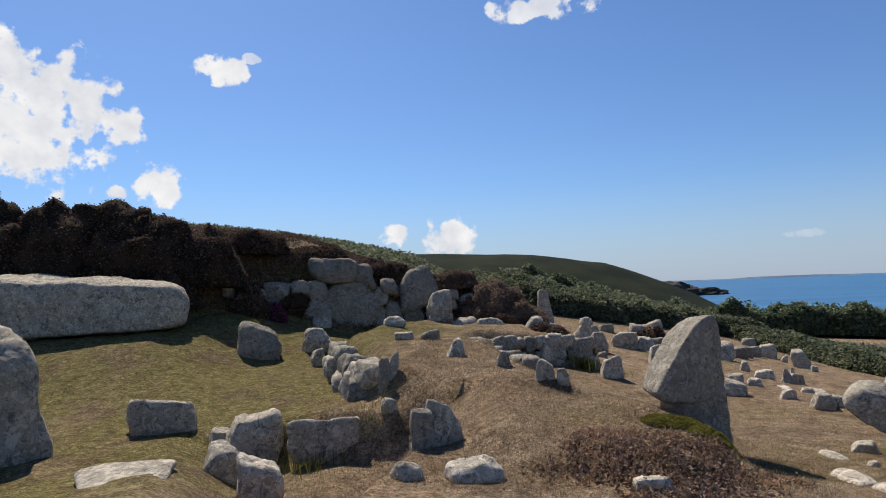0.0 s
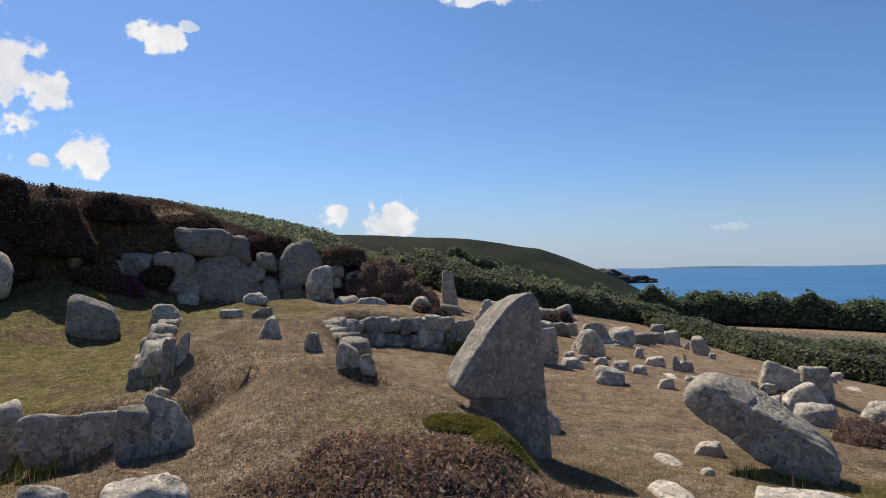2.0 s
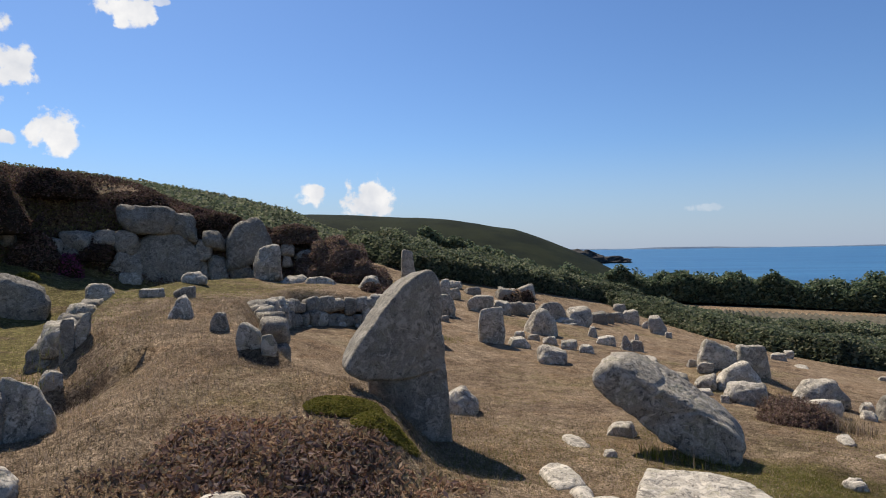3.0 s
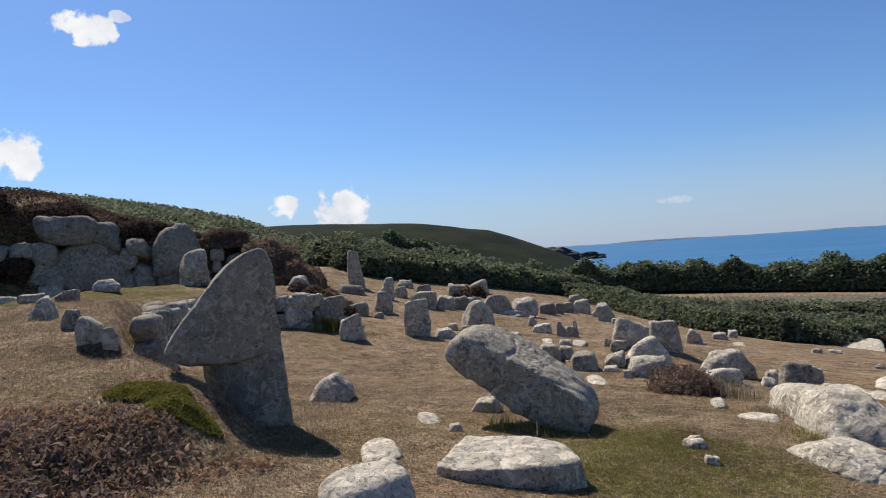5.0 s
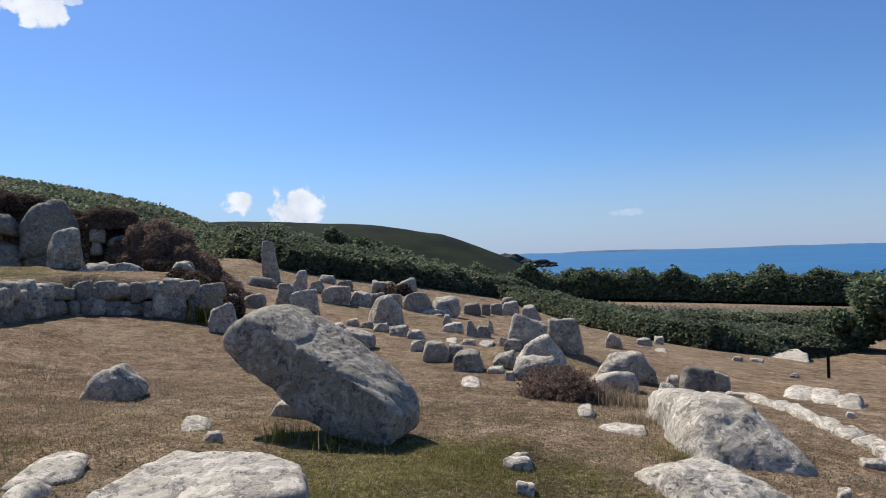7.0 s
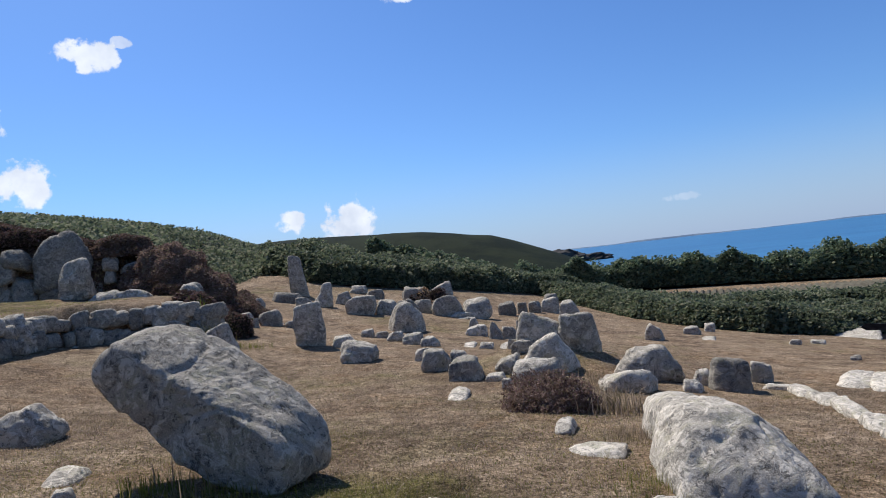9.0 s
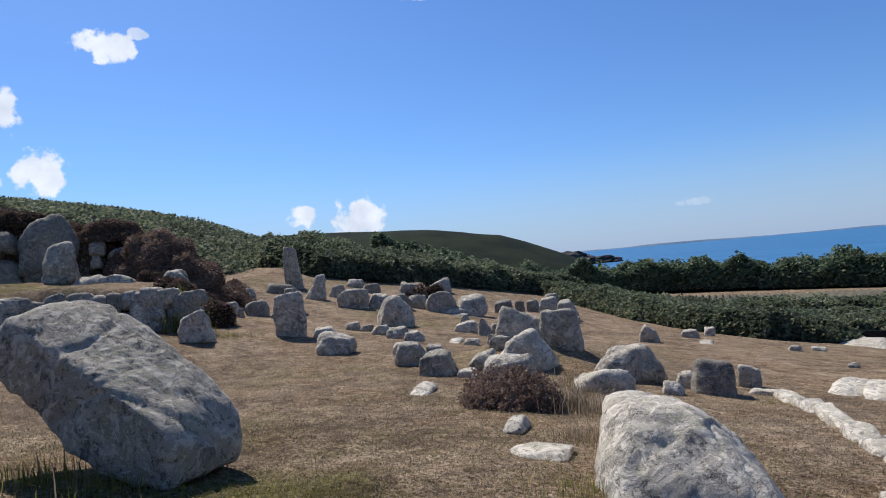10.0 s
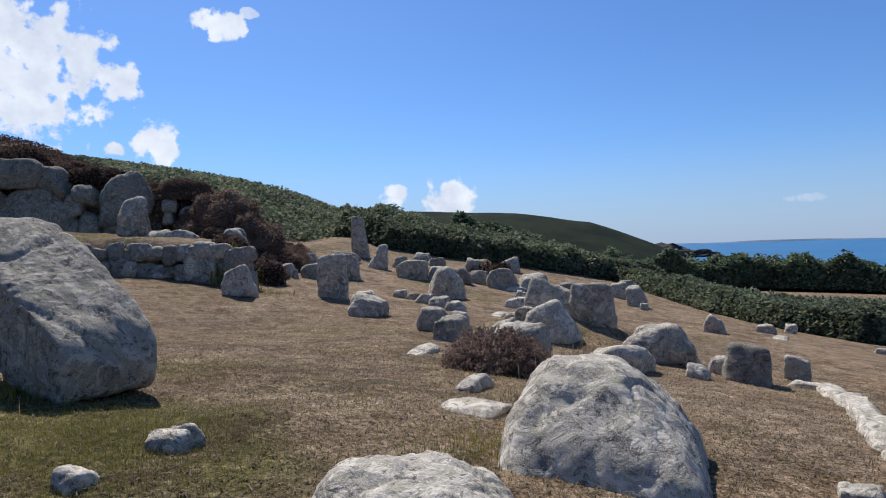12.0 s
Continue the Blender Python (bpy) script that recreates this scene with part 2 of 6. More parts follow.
def turf_material():
    m = material("turf", 0.95)
    k = Nodes(m)
    p = k.place()
    wide = k.noise(0.16, 4.0, 0.6, p)
    mid = k.noise(0.9, 6.0, 0.65, p, 0.5)
    fine = k.noise(9.0, 6.0, 0.7, p)
    blades = k.noise(55.0, 4.0, 0.7, p)
    dry = k.mix(k.ramp(mid, 0.35, 0.65), (0.205, 0.15, 0.102), (0.335, 0.257, 0.182))
    green = k.mix(k.ramp(fine, 0.35, 0.65), (0.075, 0.078, 0.018), (0.155, 0.138, 0.042))
    brown = k.mix(k.ramp(fine, 0.35, 0.65), (0.09, 0.062, 0.044), (0.175, 0.124, 0.088))
    sep = k.n.new("ShaderNodeSeparateXYZ")
    k.l.new(p, sep.inputs[0])
    lawn = k.math("MULTIPLY", k.ramp(sep.outputs["X"], -3.0, -7.0), k.ramp(sep.outputs["Y"], 34.0, 26.0))
    away = k.n.new("ShaderNodeVectorMath")
    away.operation = "DISTANCE"
    k.l.new(p, away.inputs[0])
    away.inputs[1].default_value = (7.0, 10.4, -1.9)
    damp = k.ramp(away.outputs["Value"], 2.3, 0.8)
    lawn = k.math("MAXIMUM", lawn, k.math("MULTIPLY", damp, 2.0))
    greener = k.math("ADD", k.math("MULTIPLY", lawn, 0.26), k.math("MULTIPLY", wide, 0.75))
    patch = k.ramp(k.math("ADD", greener, k.math("MULTIPLY", mid, 0.55)), 0.66, 0.88)
    rust = k.mix(k.ramp(fine, 0.35, 0.65), (0.19, 0.12, 0.07), (0.335, 0.235, 0.148))
    dry = k.mix(k.math("MULTIPLY", k.ramp(k.noise(0.8, 6.0, 0.7, p, 1.0), 0.46, 0.62), 0.7), dry, rust)
    c = k.mix(k.math("MULTIPLY", patch, 0.85), dry, green)
    c = k.mix(k.math("MULTIPLY", k.ramp(k.noise(0.55, 6.0, 0.65, p, 0.8), 0.50, 0.64), 0.75), c, brown)
    c = k.mix(k.ramp(blades, 0.32, 0.6), k.mix(0.6, c, (0.06, 0.04, 0.022)), k.mix(k.ramp(fine, 0.5, 0.7), c, k.mix(0.4, c, (0.48, 0.39, 0.28))))
    speck = k.noise(24.0, 4.0, 0.75, p, 0.4)
    clump = k.noise(3.2, 5.0, 0.7, p, 0.6)
    c = k.mix(1.0, c, k.mix(k.ramp(speck, 0.36, 0.62), (0.44, 0.41, 0.37), (1.4, 1.38, 1.35)), "MULTIPLY")
    c = k.mix(1.0, c, k.mix(k.ramp(clump, 0.34, 0.64), (0.62, 0.59, 0.55), (1.24, 1.23, 1.2)), "MULTIPLY")
    far = k.ramp(sep.outputs["Y"], 120.0, 240.0)
    # heath of the far headland, its colour darkened for the shaded slope
    shaded_heath = k.mix(k.ramp(k.noise(0.03, 6.0, 0.65, p), 0.4, 0.62), (0.006, 0.010, 0.005), (0.016, 0.021, 0.009))
    c = k.mix(far, c, shaded_heath)
    k.colour(c)
    k.bump(k.math("ADD", k.math("MULTIPLY", fine, 1.0), k.math("MULTIPLY", blades, 0.5)), 0.8, 0.05)
    return m


def leaf_material(name, shades, rough=0.6, through=0.25):
    m = material(name, rough)
    k = Nodes(m)
    own = k.n.new("ShaderNodeNewGeometry").outputs["Random Per Island"]
    r = k.n.new("ShaderNodeValToRGB")
    r.color_ramp.elements[0].color, r.color_ramp.elements[1].color = (*shades[0], 1), (*shades[-1], 1)
    for i, s in enumerate(shades[1:-1]):
        e = r.color_ramp.elements.new((i + 1) / (len(shades) - 1))
        e.color = (*s, 1)
    k.l.new(own, r.inputs["Fac"])
    c = k.mix(k.ramp(k.noise(0.35, 4.0, 0.6, k.place()), 0.3, 0.7), k.mix(0.45, r.outputs["Color"], (0.012, 0.014, 0.008)), r.outputs["Color"])
    k.colour(c)
    glow = k.n.new("ShaderNodeBsdfTranslucent")
    k.l.new(c, glow.inputs["Color"])
    both = k.n.new("ShaderNodeMixShader")
    both.inputs["Fac"].default_value = through
    k.l.new(k.bsdf.outputs[0], both.inputs[1])
    k.l.new(glow.outputs[0], both.inputs[2])
    k.l.new(both.outputs[0], k.n["Material Output"].inputs["Surface"])
    return m


TURF = turf_material()
BRACKEN = leaf_material("bracken", [(0.063, 0.081, 0.053), (0.127, 0.154, 0.086), (0.208, 0.232, 0.131), (0.319, 0.302, 0.198)], 0.6, 0.42)
HEDGE = leaf_material("hedge_leaves", [(0.059, 0.090, 0.057), (0.128, 0.176, 0.096), (0.211, 0.258, 0.144), (0.329, 0.334, 0.208)], 0.6, 0.35)
HEATHER = leaf_material("heather", [(0.062, 0.038, 0.030), (0.131, 0.077, 0.065), (0.200, 0.120, 0.100), (0.106, 0.096, 0.048), (0.312, 0.186, 0.169)], 0.85, 0.2)
FADED = leaf_material("faded_heather", [(0.13, 0.08, 0.066), (0.23, 0.145, 0.12), (0.33, 0.22, 0.18), (0.18, 0.15, 0.08), (0.42, 0.30, 0.25)], 0.9, 0.3)
DRYHEATH = leaf_material("dry_heather", [(0.200, 0.109, 0.071), (0.350, 0.207, 0.137), (0.525, 0.345, 0.226), (0.263, 0.178, 0.095), (0.650, 0.460, 0.304)], 0.9, 0.3)
GRASS = leaf_material("dry_grass", [(0.219, 0.154, 0.109), (0.333, 0.246, 0.178), (0.466, 0.361, 0.271), (0.257, 0.198, 0.114), (0.172, 0.141, 0.066)], 0.8, 0.4)
GREENGRASS = leaf_material("green_grass", [(0.095, 0.124, 0.018), (0.162, 0.179, 0.032), (0.257, 0.231, 0.054), (0.381, 0.283, 0.117)], 0.7, 0.4)
PINK = leaf_material("heather_bloom", [(0.16, 0.03, 0.09), (0.30, 0.07, 0.18), (0.10, 0.05, 0.05)], 0.8, 0.2)


def plain(name, colours, scale, rough=0.85, depth=0.02):
    m = material(name, rough)
    k = Nodes(m)
    p = k.place()
    a = k.noise(scale, 6.0, 0.65, p)
    k.colour(k.mix(k.ramp(a, 0.35, 0.65), *colours))
    k.bump(k.noise(scale * 6, 5.0, 0.65, p), 0.7, depth)
    return m


# dark colour that stands in for the shade between a thicket's leaves
THICKET_SHADE = plain("thicket_shade", ((0.02, 0.026, 0.016), (0.05, 0.058, 0.034)), 1.2, 0.95, 0.1)
DRYPEAT = plain("dry_peat", ((0.085, 0.055, 0.038), (0.17, 0.115, 0.08)), 2.5, 0.95, 0.05)
# near-black wood; in bush cores the shade among the twigs is in its colour
SHADED_WOOD = plain("shaded_wood", ((0.018, 0.013, 0.009), (0.05, 0.036, 0.024)), 1.5, 0.95, 0.1)
SOIL = plain("ploughed_soil", ((0.07, 0.062, 0.045), (0.125, 0.11, 0.08)), 0.4, 0.95, 0.05)
CLIFF = plain("cliff_rock", ((0.035, 0.032, 0.03), (0.10, 0.09, 0.08)), 0.06, 0.9, 1.0)
# blue-grey that puts the haze of distance into the islands' colour
ISLE = plain("hazy_shore", ((0.10, 0.14, 0.20), (0.16, 0.20, 0.25)), 0.01, 0.9, 0.1)
BLACKWOOD = plain("black_painted_wood", ((0.012, 0.012, 0.012), (0.03, 0.028, 0.026)), 8.0, 0.5, 0.004)
MOSS = leaf_material("moss_cushion", [(0.15, 0.145, 0.025), (0.26, 0.235, 0.05), (0.38, 0.32, 0.10)], 0.9, 0.35)


def sea_material():
    m = material("sea", 0.4)
    k = Nodes(m)
    p = k.place()
    m.node_tree.nodes["Principled BSDF"].inputs["Specular IOR Level"].default_value = 0.25
    stretch = k.n.new("ShaderNodeMapping")
    stretch.inputs["Scale"].default_value = (0.0012, 0.006, 1.0)
    k.l.new(p, stretch.inputs["Vector"])
    bands = k.noise(3.0, 6.0, 0.6, stretch.outputs["Vector"])
    k.colour(k.mix(k.ramp(bands, 0.35, 0.7), (0.02, 0.10, 0.215), (0.04, 0.155, 0.29)))
    waves = k.noise(0.35, 6.0, 0.65, p)
    k.bump(waves, 0.6, 0.6)
    return m


WATER = sea_material()
# ---- builders ----
def mesh_of(bm, name, mat, soft=True):
    me = bpy.data.meshes.new(name)
    bm.to_mesh(me)
    bm.free()
    me.materials.append(mat)
    if soft:
        me.polygons.foreach_set("use_smooth", [True] * len(me.polygons))
    return me


def part(name, bm, mat, parent, label="", soft=True):
    ob = new(name, mesh_of(bm, name, mat, soft))
    ob.parent = parent
    return tagged(ob, label)


def raw(name, verts, faces, mat, soft=False):
    me = bpy.data.meshes.new(name)
    me.from_pydata(verts, [], faces)
    me.materials.append(mat)
    if soft:
        me.polygons.foreach_set("use_smooth", [True] * len(me.polygons))
    return me


def weather(bm, rough, seed, scale=1.0):
    """Swells, hollows, cracks and crust of a weathered stone."""
    bm.normal_update()
    off = Vector((seed * 7.31, seed * 3.7, seed * 1.9))
    moves = []
    for v in bm.verts:
        p = v.co * scale
        a = noise.fractal(p * 0.9 + off, 0.9, 2.1, 3) * 1.1
        b = noise.noise(p * 3.6 + off) * 0.34 + noise.noise(p * 8.0 + off) * 0.24 + noise.noise(p * 17.0 + off) * 0.17
        crack = -max(0.0, 0.07 - abs(noise.noise(p * 1.25 + off * 1.3))) * 7.0
        moves.append(v.normal * rough * (a + b + crack))
    for v, m in zip(bm.verts, moves):
        v.co += m


def rounded(way, planes, edge):
    """How far a body bounded by the planes (normal, distance) reaches along each direction; edge: how sharp its arrises are."""
    n = np.array([p[0] for p in planes])
    h = np.array([p[1] for p in planes])
    reach = np.maximum(way @ n.T, 0.0) / h
    return 1.0 / ((reach ** edge).sum(1) ** (1.0 / edge))


def sphere(detail):
    bm = bmesh.new()
    bmesh.ops.create_icosphere(bm, subdivisions=detail, radius=1.0)
    return bm, np.array([v.co[:] for v in bm.verts])


def boulder(x, y, z, w, d, h, yaw=0.0, box=5.0, lean=0.0, taper=0.9, seed=0, mat=None, label="", name="boulder", rough=0.09, detail=4, tip=0.0, group="", slope=0.0, upright=False):
    """A weathered stone that stands on the ground at (x, y, z): width, depth and height in metres, yaw in degrees; box: how blocky,
    lean: how far its top is moved to its side per metre, taper: the top's width, tip: degrees by which it lies tilted,
    slope: how far its top falls to its side, upright: with a sheer face, as in a wall."""
    if not upright and not group:
        z = min(z, height(x, y) + 0.02)
    r = random.Random(seed * 13 + 5)
    bm, way = sphere(detail)
    sunk = 0.22 * h + 0.05
    tilt = 0.14 if upright else max(0.12, 0.42 - 0.05 * box)
    planes = []
    for axis in ((1, 0, 0), (-1, 0, 0), (0, 1, 0), (0, -1, 0), (0, 0, 1), (0, 0, -1)):
        n = (Vector(axis) + Vector((r.uniform(-tilt, tilt), r.uniform(-tilt, tilt), r.uniform(-tilt, tilt)))).normalized()
        planes.append((n[:], r.uniform(0.9, 1.02)))
    for i in range(max(3, int(13 - 1.6 * box))):
        rise = r.uniform(-0.3, 0.35) if upright else r.uniform(-0.2, 0.95)
        t = r.uniform(0, 6.28)
        n = Vector((math.cos(t), math.sin(t), rise)).normalized()
        planes.append((n[:], r.uniform(0.86, 1.14) * (1 + 0.2 * abs(math.sin(2 * t)))))
    shaped = way * rounded(way, planes, max(7.0, box * 2.8))[:, None]
    low, top = shaped.min(0), shaped.max(0)
    shaped = 2 * (shaped - low) / (top - low) - 1
    for v, p in zip(bm.verts, shaped.tolist()):
        k = 1 + (taper - 1) * (p[2] * 0.5 + 0.5)
        zz = (p[2] * 0.5 + 0.5) * (h + sunk) - sunk
        zz += slope * p[0] * max(0.0, p[2]) * h
        k *= 1.06 - 0.10 * abs(p[2])
        v.co = Vector((p[0] * w * 0.51 * k + lean * max(0.0, zz), p[1] * d * 0.51 * k, zz))
    size = min(w, d, h + sunk)
    weather(bm, min(rough, 0.12) * size, seed, 1.3 / max(0.35, size))
    ob = new(name, mesh_of(bm, name, mat or GREY))
    ob.matrix_world = pose(x, y, z, 0, tip, yaw)
    return tagged(ob, label or "weathered grey granite boulder bedded in dry turf", "boulder", group)


def rock(name, heart, bodies, mat, label, place, category="boulder", seed=0, rough=0.05, edge=16.0, detail=5, scale=1.2):
    """A stone made of one or more convex bodies, each given by its corners, that all hold the point heart; rounded and weathered."""
    bm, way = sphere(detail)
    reach = np.zeros(len(way))
    for corners in bodies:
        hull = bmesh.new()
        for c in corners:
            hull.verts.new(Vector(c) - Vector(heart))
        bmesh.ops.convex_hull(hull, input=hull.verts[:])
        hull.normal_update()
        planes = []
        for f in hull.faces:
            far = f.normal.dot(f.verts[0].co)
            n = f.normal if far > 0 else -f.normal
            if all((Vector(n[:]) - Vector(q)).length > 0.05 for q, _ in planes):
                planes.append((n[:], max(0.02, abs(far))))
        hull.free()
        reach = np.maximum(reach, rounded(way, planes, edge))
    for v, p in zip(bm.verts, (way * reach[:, None]).tolist()):
        v.co = Vector(p) + Vector(heart)
    weather(bm, rough, seed, scale)
    ob = new(name, mesh_of(bm, name, mat))
    ob.matrix_world = place
    return tagged(ob, label, category)


def leaves(name, centres, size, mat, parent=None, up=0.5, seed=0, label="", category="", long=1.7, kind="stuff"):
    """Many small leaves, each a folded four-cornered blade, round the given places."""
    g = np.random.default_rng(seed)
    c = np.asarray(centres, float)
    n = len(c)
    axis = g.normal(size=(n, 3))
    axis[:, 2] = np.abs(axis[:, 2]) * up
    axis /= np.linalg.norm(axis, axis=1)[:, None]
    other = np.cross(axis, g.normal(size=(n, 3)))
    other /= np.linalg.norm(other, axis=1)[:, None]
    fold = np.cross(axis, other)
    s = size * g.uniform(0.55, 1.35, (n, 1))
    v = np.empty((n, 4, 3))
    v[:, 0] = c - axis * s * 0.5 * long
    v[:, 1] = c + other * s * 0.5 + fold * s * 0.12
    v[:, 2] = c + axis * s * 0.5 * long
    v[:, 3] = c - other * s * 0.5 + fold * s * 0.12
    f = np.arange(n * 4).reshape(n, 4)
    me = raw(name, v.reshape(-1, 3).tolist(), f.tolist(), mat)
    ob = new(name, me)
    ob.parent = parent
    return tagged(ob, label, category, kind=kind)


def blades(name, feet, tall, mat, seed=0, label="", category="grass", wide=0.12, bend=0.5, parent=None):
    """Grass: one bent, pointed blade at each foot."""
    g = np.random.default_rng(seed)
    c = np.asarray(feet, float)
    n = len(c)
    turn = g.uniform(0, 2 * np.pi, n)
    side = np.stack([np.cos(turn), np.sin(turn), np.zeros(n)], 1)
    lean = np.stack([-np.sin(turn), np.cos(turn), np.zeros(n)], 1) * g.normal(0, bend, (n, 1))
    t = tall * g.uniform(0.5, 1.4, (n, 1))
    up = np.array([0, 0, 1.0])
    v = np.empty((n, 5, 3))
    v[:, 0] = c - side * t * wide * 0.5
    v[:, 1] = c + side * t * wide * 0.5
    v[:, 2] = c + side * t * wide * 0.35 + (up + lean * 0.35) * t * 0.55
    v[:, 3] = c - side * t * wide * 0.35 + (up + lean * 0.35) * t * 0.55
    v[:, 4] = c + (up * 0.92 + lean) * t
    base = np.arange(n)[:, None] * 5
    f = (base + np.array([0, 1, 2, 3])).tolist() + (base + np.array([3, 2, 4])).tolist()
    ob = new(name, raw(name, v.reshape(-1, 3).tolist(), f, mat))
    ob.parent = parent
    return tagged(ob, label, category, kind="stuff")


def shrub(name, x, y, wide, deep, tall, mat, leaf, count, seed, label, category="shrub", yaw=0.0, core=None, sink=0.1, up=0.5, loose=0.0):
    """A low bush: a lumpy heart of twigs, coloured dark for the shade inside, and a coat of small leaves with an uneven
    outline.
    """
    thing = new(name)
    thing.location = (x, y, height(x, y) - sink)
    thing.rotation_euler = (0, 0, radians(yaw))
    tagged(thing, label, category)
    bm = bmesh.new()
    bmesh.ops.create_icosphere(bm, subdivisions=4, radius=1.0)
    off = Vector((seed * 3.3, seed * 5.7, seed))
    for v in bm.verts:
        k = 0.9 + 0.28 * noise.noise(v.co * 1.7 + off) + 0.16 * noise.noise(v.co * 4.5 + off)
        v.co = Vector((v.co.x * wide / 2 * k, v.co.y * deep / 2 * k, max(-0.1, v.co.z) * tall * k))
    g = np.random.default_rng(seed)
    bm.normal_update()
    faces = [f for f in bm.faces if f.calc_center_median().z > -0.05 * tall]
    areas = np.array([f.calc_area() for f in faces])
    pick = g.choice(len(faces), count, p=areas / areas.sum())
    spots = []
    for i in pick:
        f = faces[i]
        a, b = g.random(2)
        if a + b > 1:
            a, b = 1 - a, 1 - b
        p0, p1, p2 = (v.co for v in f.verts)
        spots.append(p0 + (p1 - p0) * a + (p2 - p0) * b + f.normal * (g.random() ** 2 * (leaf * 2.2 + loose) - leaf * 0.4 - loose * 0.3))
    part("twig_core", bm, core or SHADED_WOOD, thing)
    leaves("leaves", spots, leaf, mat, thing, up, seed)
    return thing
# ---- ground, sea, distance ----
def spaced(fine_lo, fine_hi, step, far_lo, far_hi, grow=1.16):
    out = list(np.arange(fine_lo, fine_hi + 1e-6, step))
    s, v = step, fine_hi
    while v < far_hi:
        s *= grow
        v += s
        out.append(v)
    s, v = step, fine_lo
    while v > far_lo:
        s *= grow
        v -= s
        out.insert(0, v)
    return out


def ground_sheet():
    xs = spaced(-17.0, 18.0, 0.16, -700.0, 900.0, 1.10)
    ys = spaced(2.0, 36.0, 0.16, -300.0, 1100.0, 1.07)
    verts = [(x, y, height(x, y)) for y in ys for x in xs]
    w = len(xs)
    faces = [(j * w + i, j * w + i + 1, (j + 1) * w + i + 1, (j + 1) * w + i) for j in range(len(ys) - 1) for i in range(w - 1)]
    ob = new("ground", raw("ground", verts, faces, TURF, True))
    tagged(ob, "sun-dried short turf sloping down to the sea", "ground", kind="structure")


ground_sheet()
sea = new("water", raw("water", [(-4800, -200, SEA), (4800, -200, SEA), (4800, 4950, SEA), (-4800, 4950, SEA)], [(0, 1, 2, 3)], WATER))
tagged(sea, "calm deep blue sea reaching the horizon", "sea", kind="structure")


def low_island(x, y, wide, tall, seed):
    n = 60
    verts, faces = [], []
    for i in range(n + 1):
        u = i / n
        t = tall * math.sin(math.pi * u) ** 0.6 * (0.55 + 0.45 * noise.noise((u * 7 + seed, 0.3, 0.0)))
        verts += [(x + (u - 0.5) * wide, y, SEA - 2), (x + (u - 0.5) * wide, y + 30, SEA + max(2.0, t)), (x + (u - 0.5) * wide, y + 160, SEA - 2)]
    for i in range(n):
        a = i * 3
        faces += [(a, a + 3, a + 4, a + 1), (a + 1, a + 4, a + 5, a + 2)]
    ob = new("island", raw("island", verts, faces, ISLE, True))
    tagged(ob, "low hazy island along the sea horizon", "island", kind="structure")


low_island(1560, 4550, 1500, 17, 3)
low_island(2900, 4600, 2200, 12, 8)
low_island(900, 4650, 900, 13, 5)


def crag(x, y, z, wide, deep, tall, seed, label):
    bm = bmesh.new()
    bmesh.ops.create_icosphere(bm, subdivisions=5, radius=1.0)
    off = Vector((seed * 2.1, seed, 0))
    for v in bm.verts:
        k = 0.85 + 0.28 * noise.fractal(v.co * 1.8 + off, 0.9, 2.2, 5)
        v.co = Vector((v.co.x * wide / 2 * k, v.co.y * deep / 2 * k, v.co.z * tall * k))
    ob = new("sea_crag", mesh_of(bm, "sea_crag", CLIFF))
    ob.location = (x, y, z)
    tagged(ob, label, "rock")


crag(152, 915, SEA + 4, 90, 70, 17, 2, "dark rocky crag at the tip of the headland")
crag(200, 925, SEA + 1, 60, 50, 11, 6, "low dark sea rocks off the headland")
# ---- stones of the open court ----
boulder(-0.97, 42.30, -1.20, 1.05, 0.8, 2.3, 11, box=4.5, upright=True, taper=0.72, lean=-0.08, rough=0.06, seed=826, mat=GREY, label='tall slender upright standing stone on dry turf', name='standing_stone')
boulder(-1.41, 35.11, -1.38, 1.05, 0.84, 0.45, 15, box=5, taper=0.95, seed=317, mat=GREY, label='low flat granite slab in dry turf')
boulder(-0.82, 39.05, -1.36, 1.61, 0.96, 0.48, 12, box=5, slope=-0.3, seed=472, mat=DARK_SHADED, label='flat granite slab lying below the standing stone')
boulder(0.86, 30.49, -1.84, 0.83, 0.66, 0.52, 12, box=4.5, seed=352, mat=DARK_SHADED)
boulder(1.76, 30.01, -1.98, 0.44, 0.35, 0.24, 11, seed=352, mat=DARK_SHADED)
boulder(1.71, 32.29, -1.97, 0.93, 0.84, 0.99, 10, box=4.5, seed=662, mat=GREY, label='squared grey granite block')
boulder(3.64, 25.28, -2.22, 0.87, 0.66, 1.31, 8, box=6, upright=True, taper=0.94, lean=-0.03, rough=0.06, seed=547, mat=GREY, label='upright granite post stone casting a short shadow', name='upright_stone')
boulder(1.12, 38.40, -1.76, 1.17, 1.05, 1.18, 9, taper=0.4, lean=0.25, box=3.5, seed=600, mat=PALE, label='pale wedge-shaped boulder with a pointed top')
boulder(1.80, 40.34, -1.83, 0.84, 0.67, 0.60, 7, box=4, seed=607, mat=GREY)
boulder(1.65, 46.32, -1.56, 1.09, 0.66, 0.48, 7, seed=375, mat=GREY)
boulder(3.35, 36.40, -2.21, 1.41, 0.85, 0.86, 6, box=7, taper=0.98, rough=0.05, seed=360, mat=GREY, label='squared granite wall block in a row')
boulder(2.90, 44.52, -1.91, 1.08, 0.76, 0.53, 5, seed=929, mat=DARK_SHADED)
boulder(4.51, 37.03, -2.42, 1.02, 0.71, 0.77, 3, box=4, seed=669, mat=GREY)
boulder(5.32, 38.01, -2.55, 1.20, 0.96, 0.71, 2, box=4, seed=258, mat=DARK_SHADED)
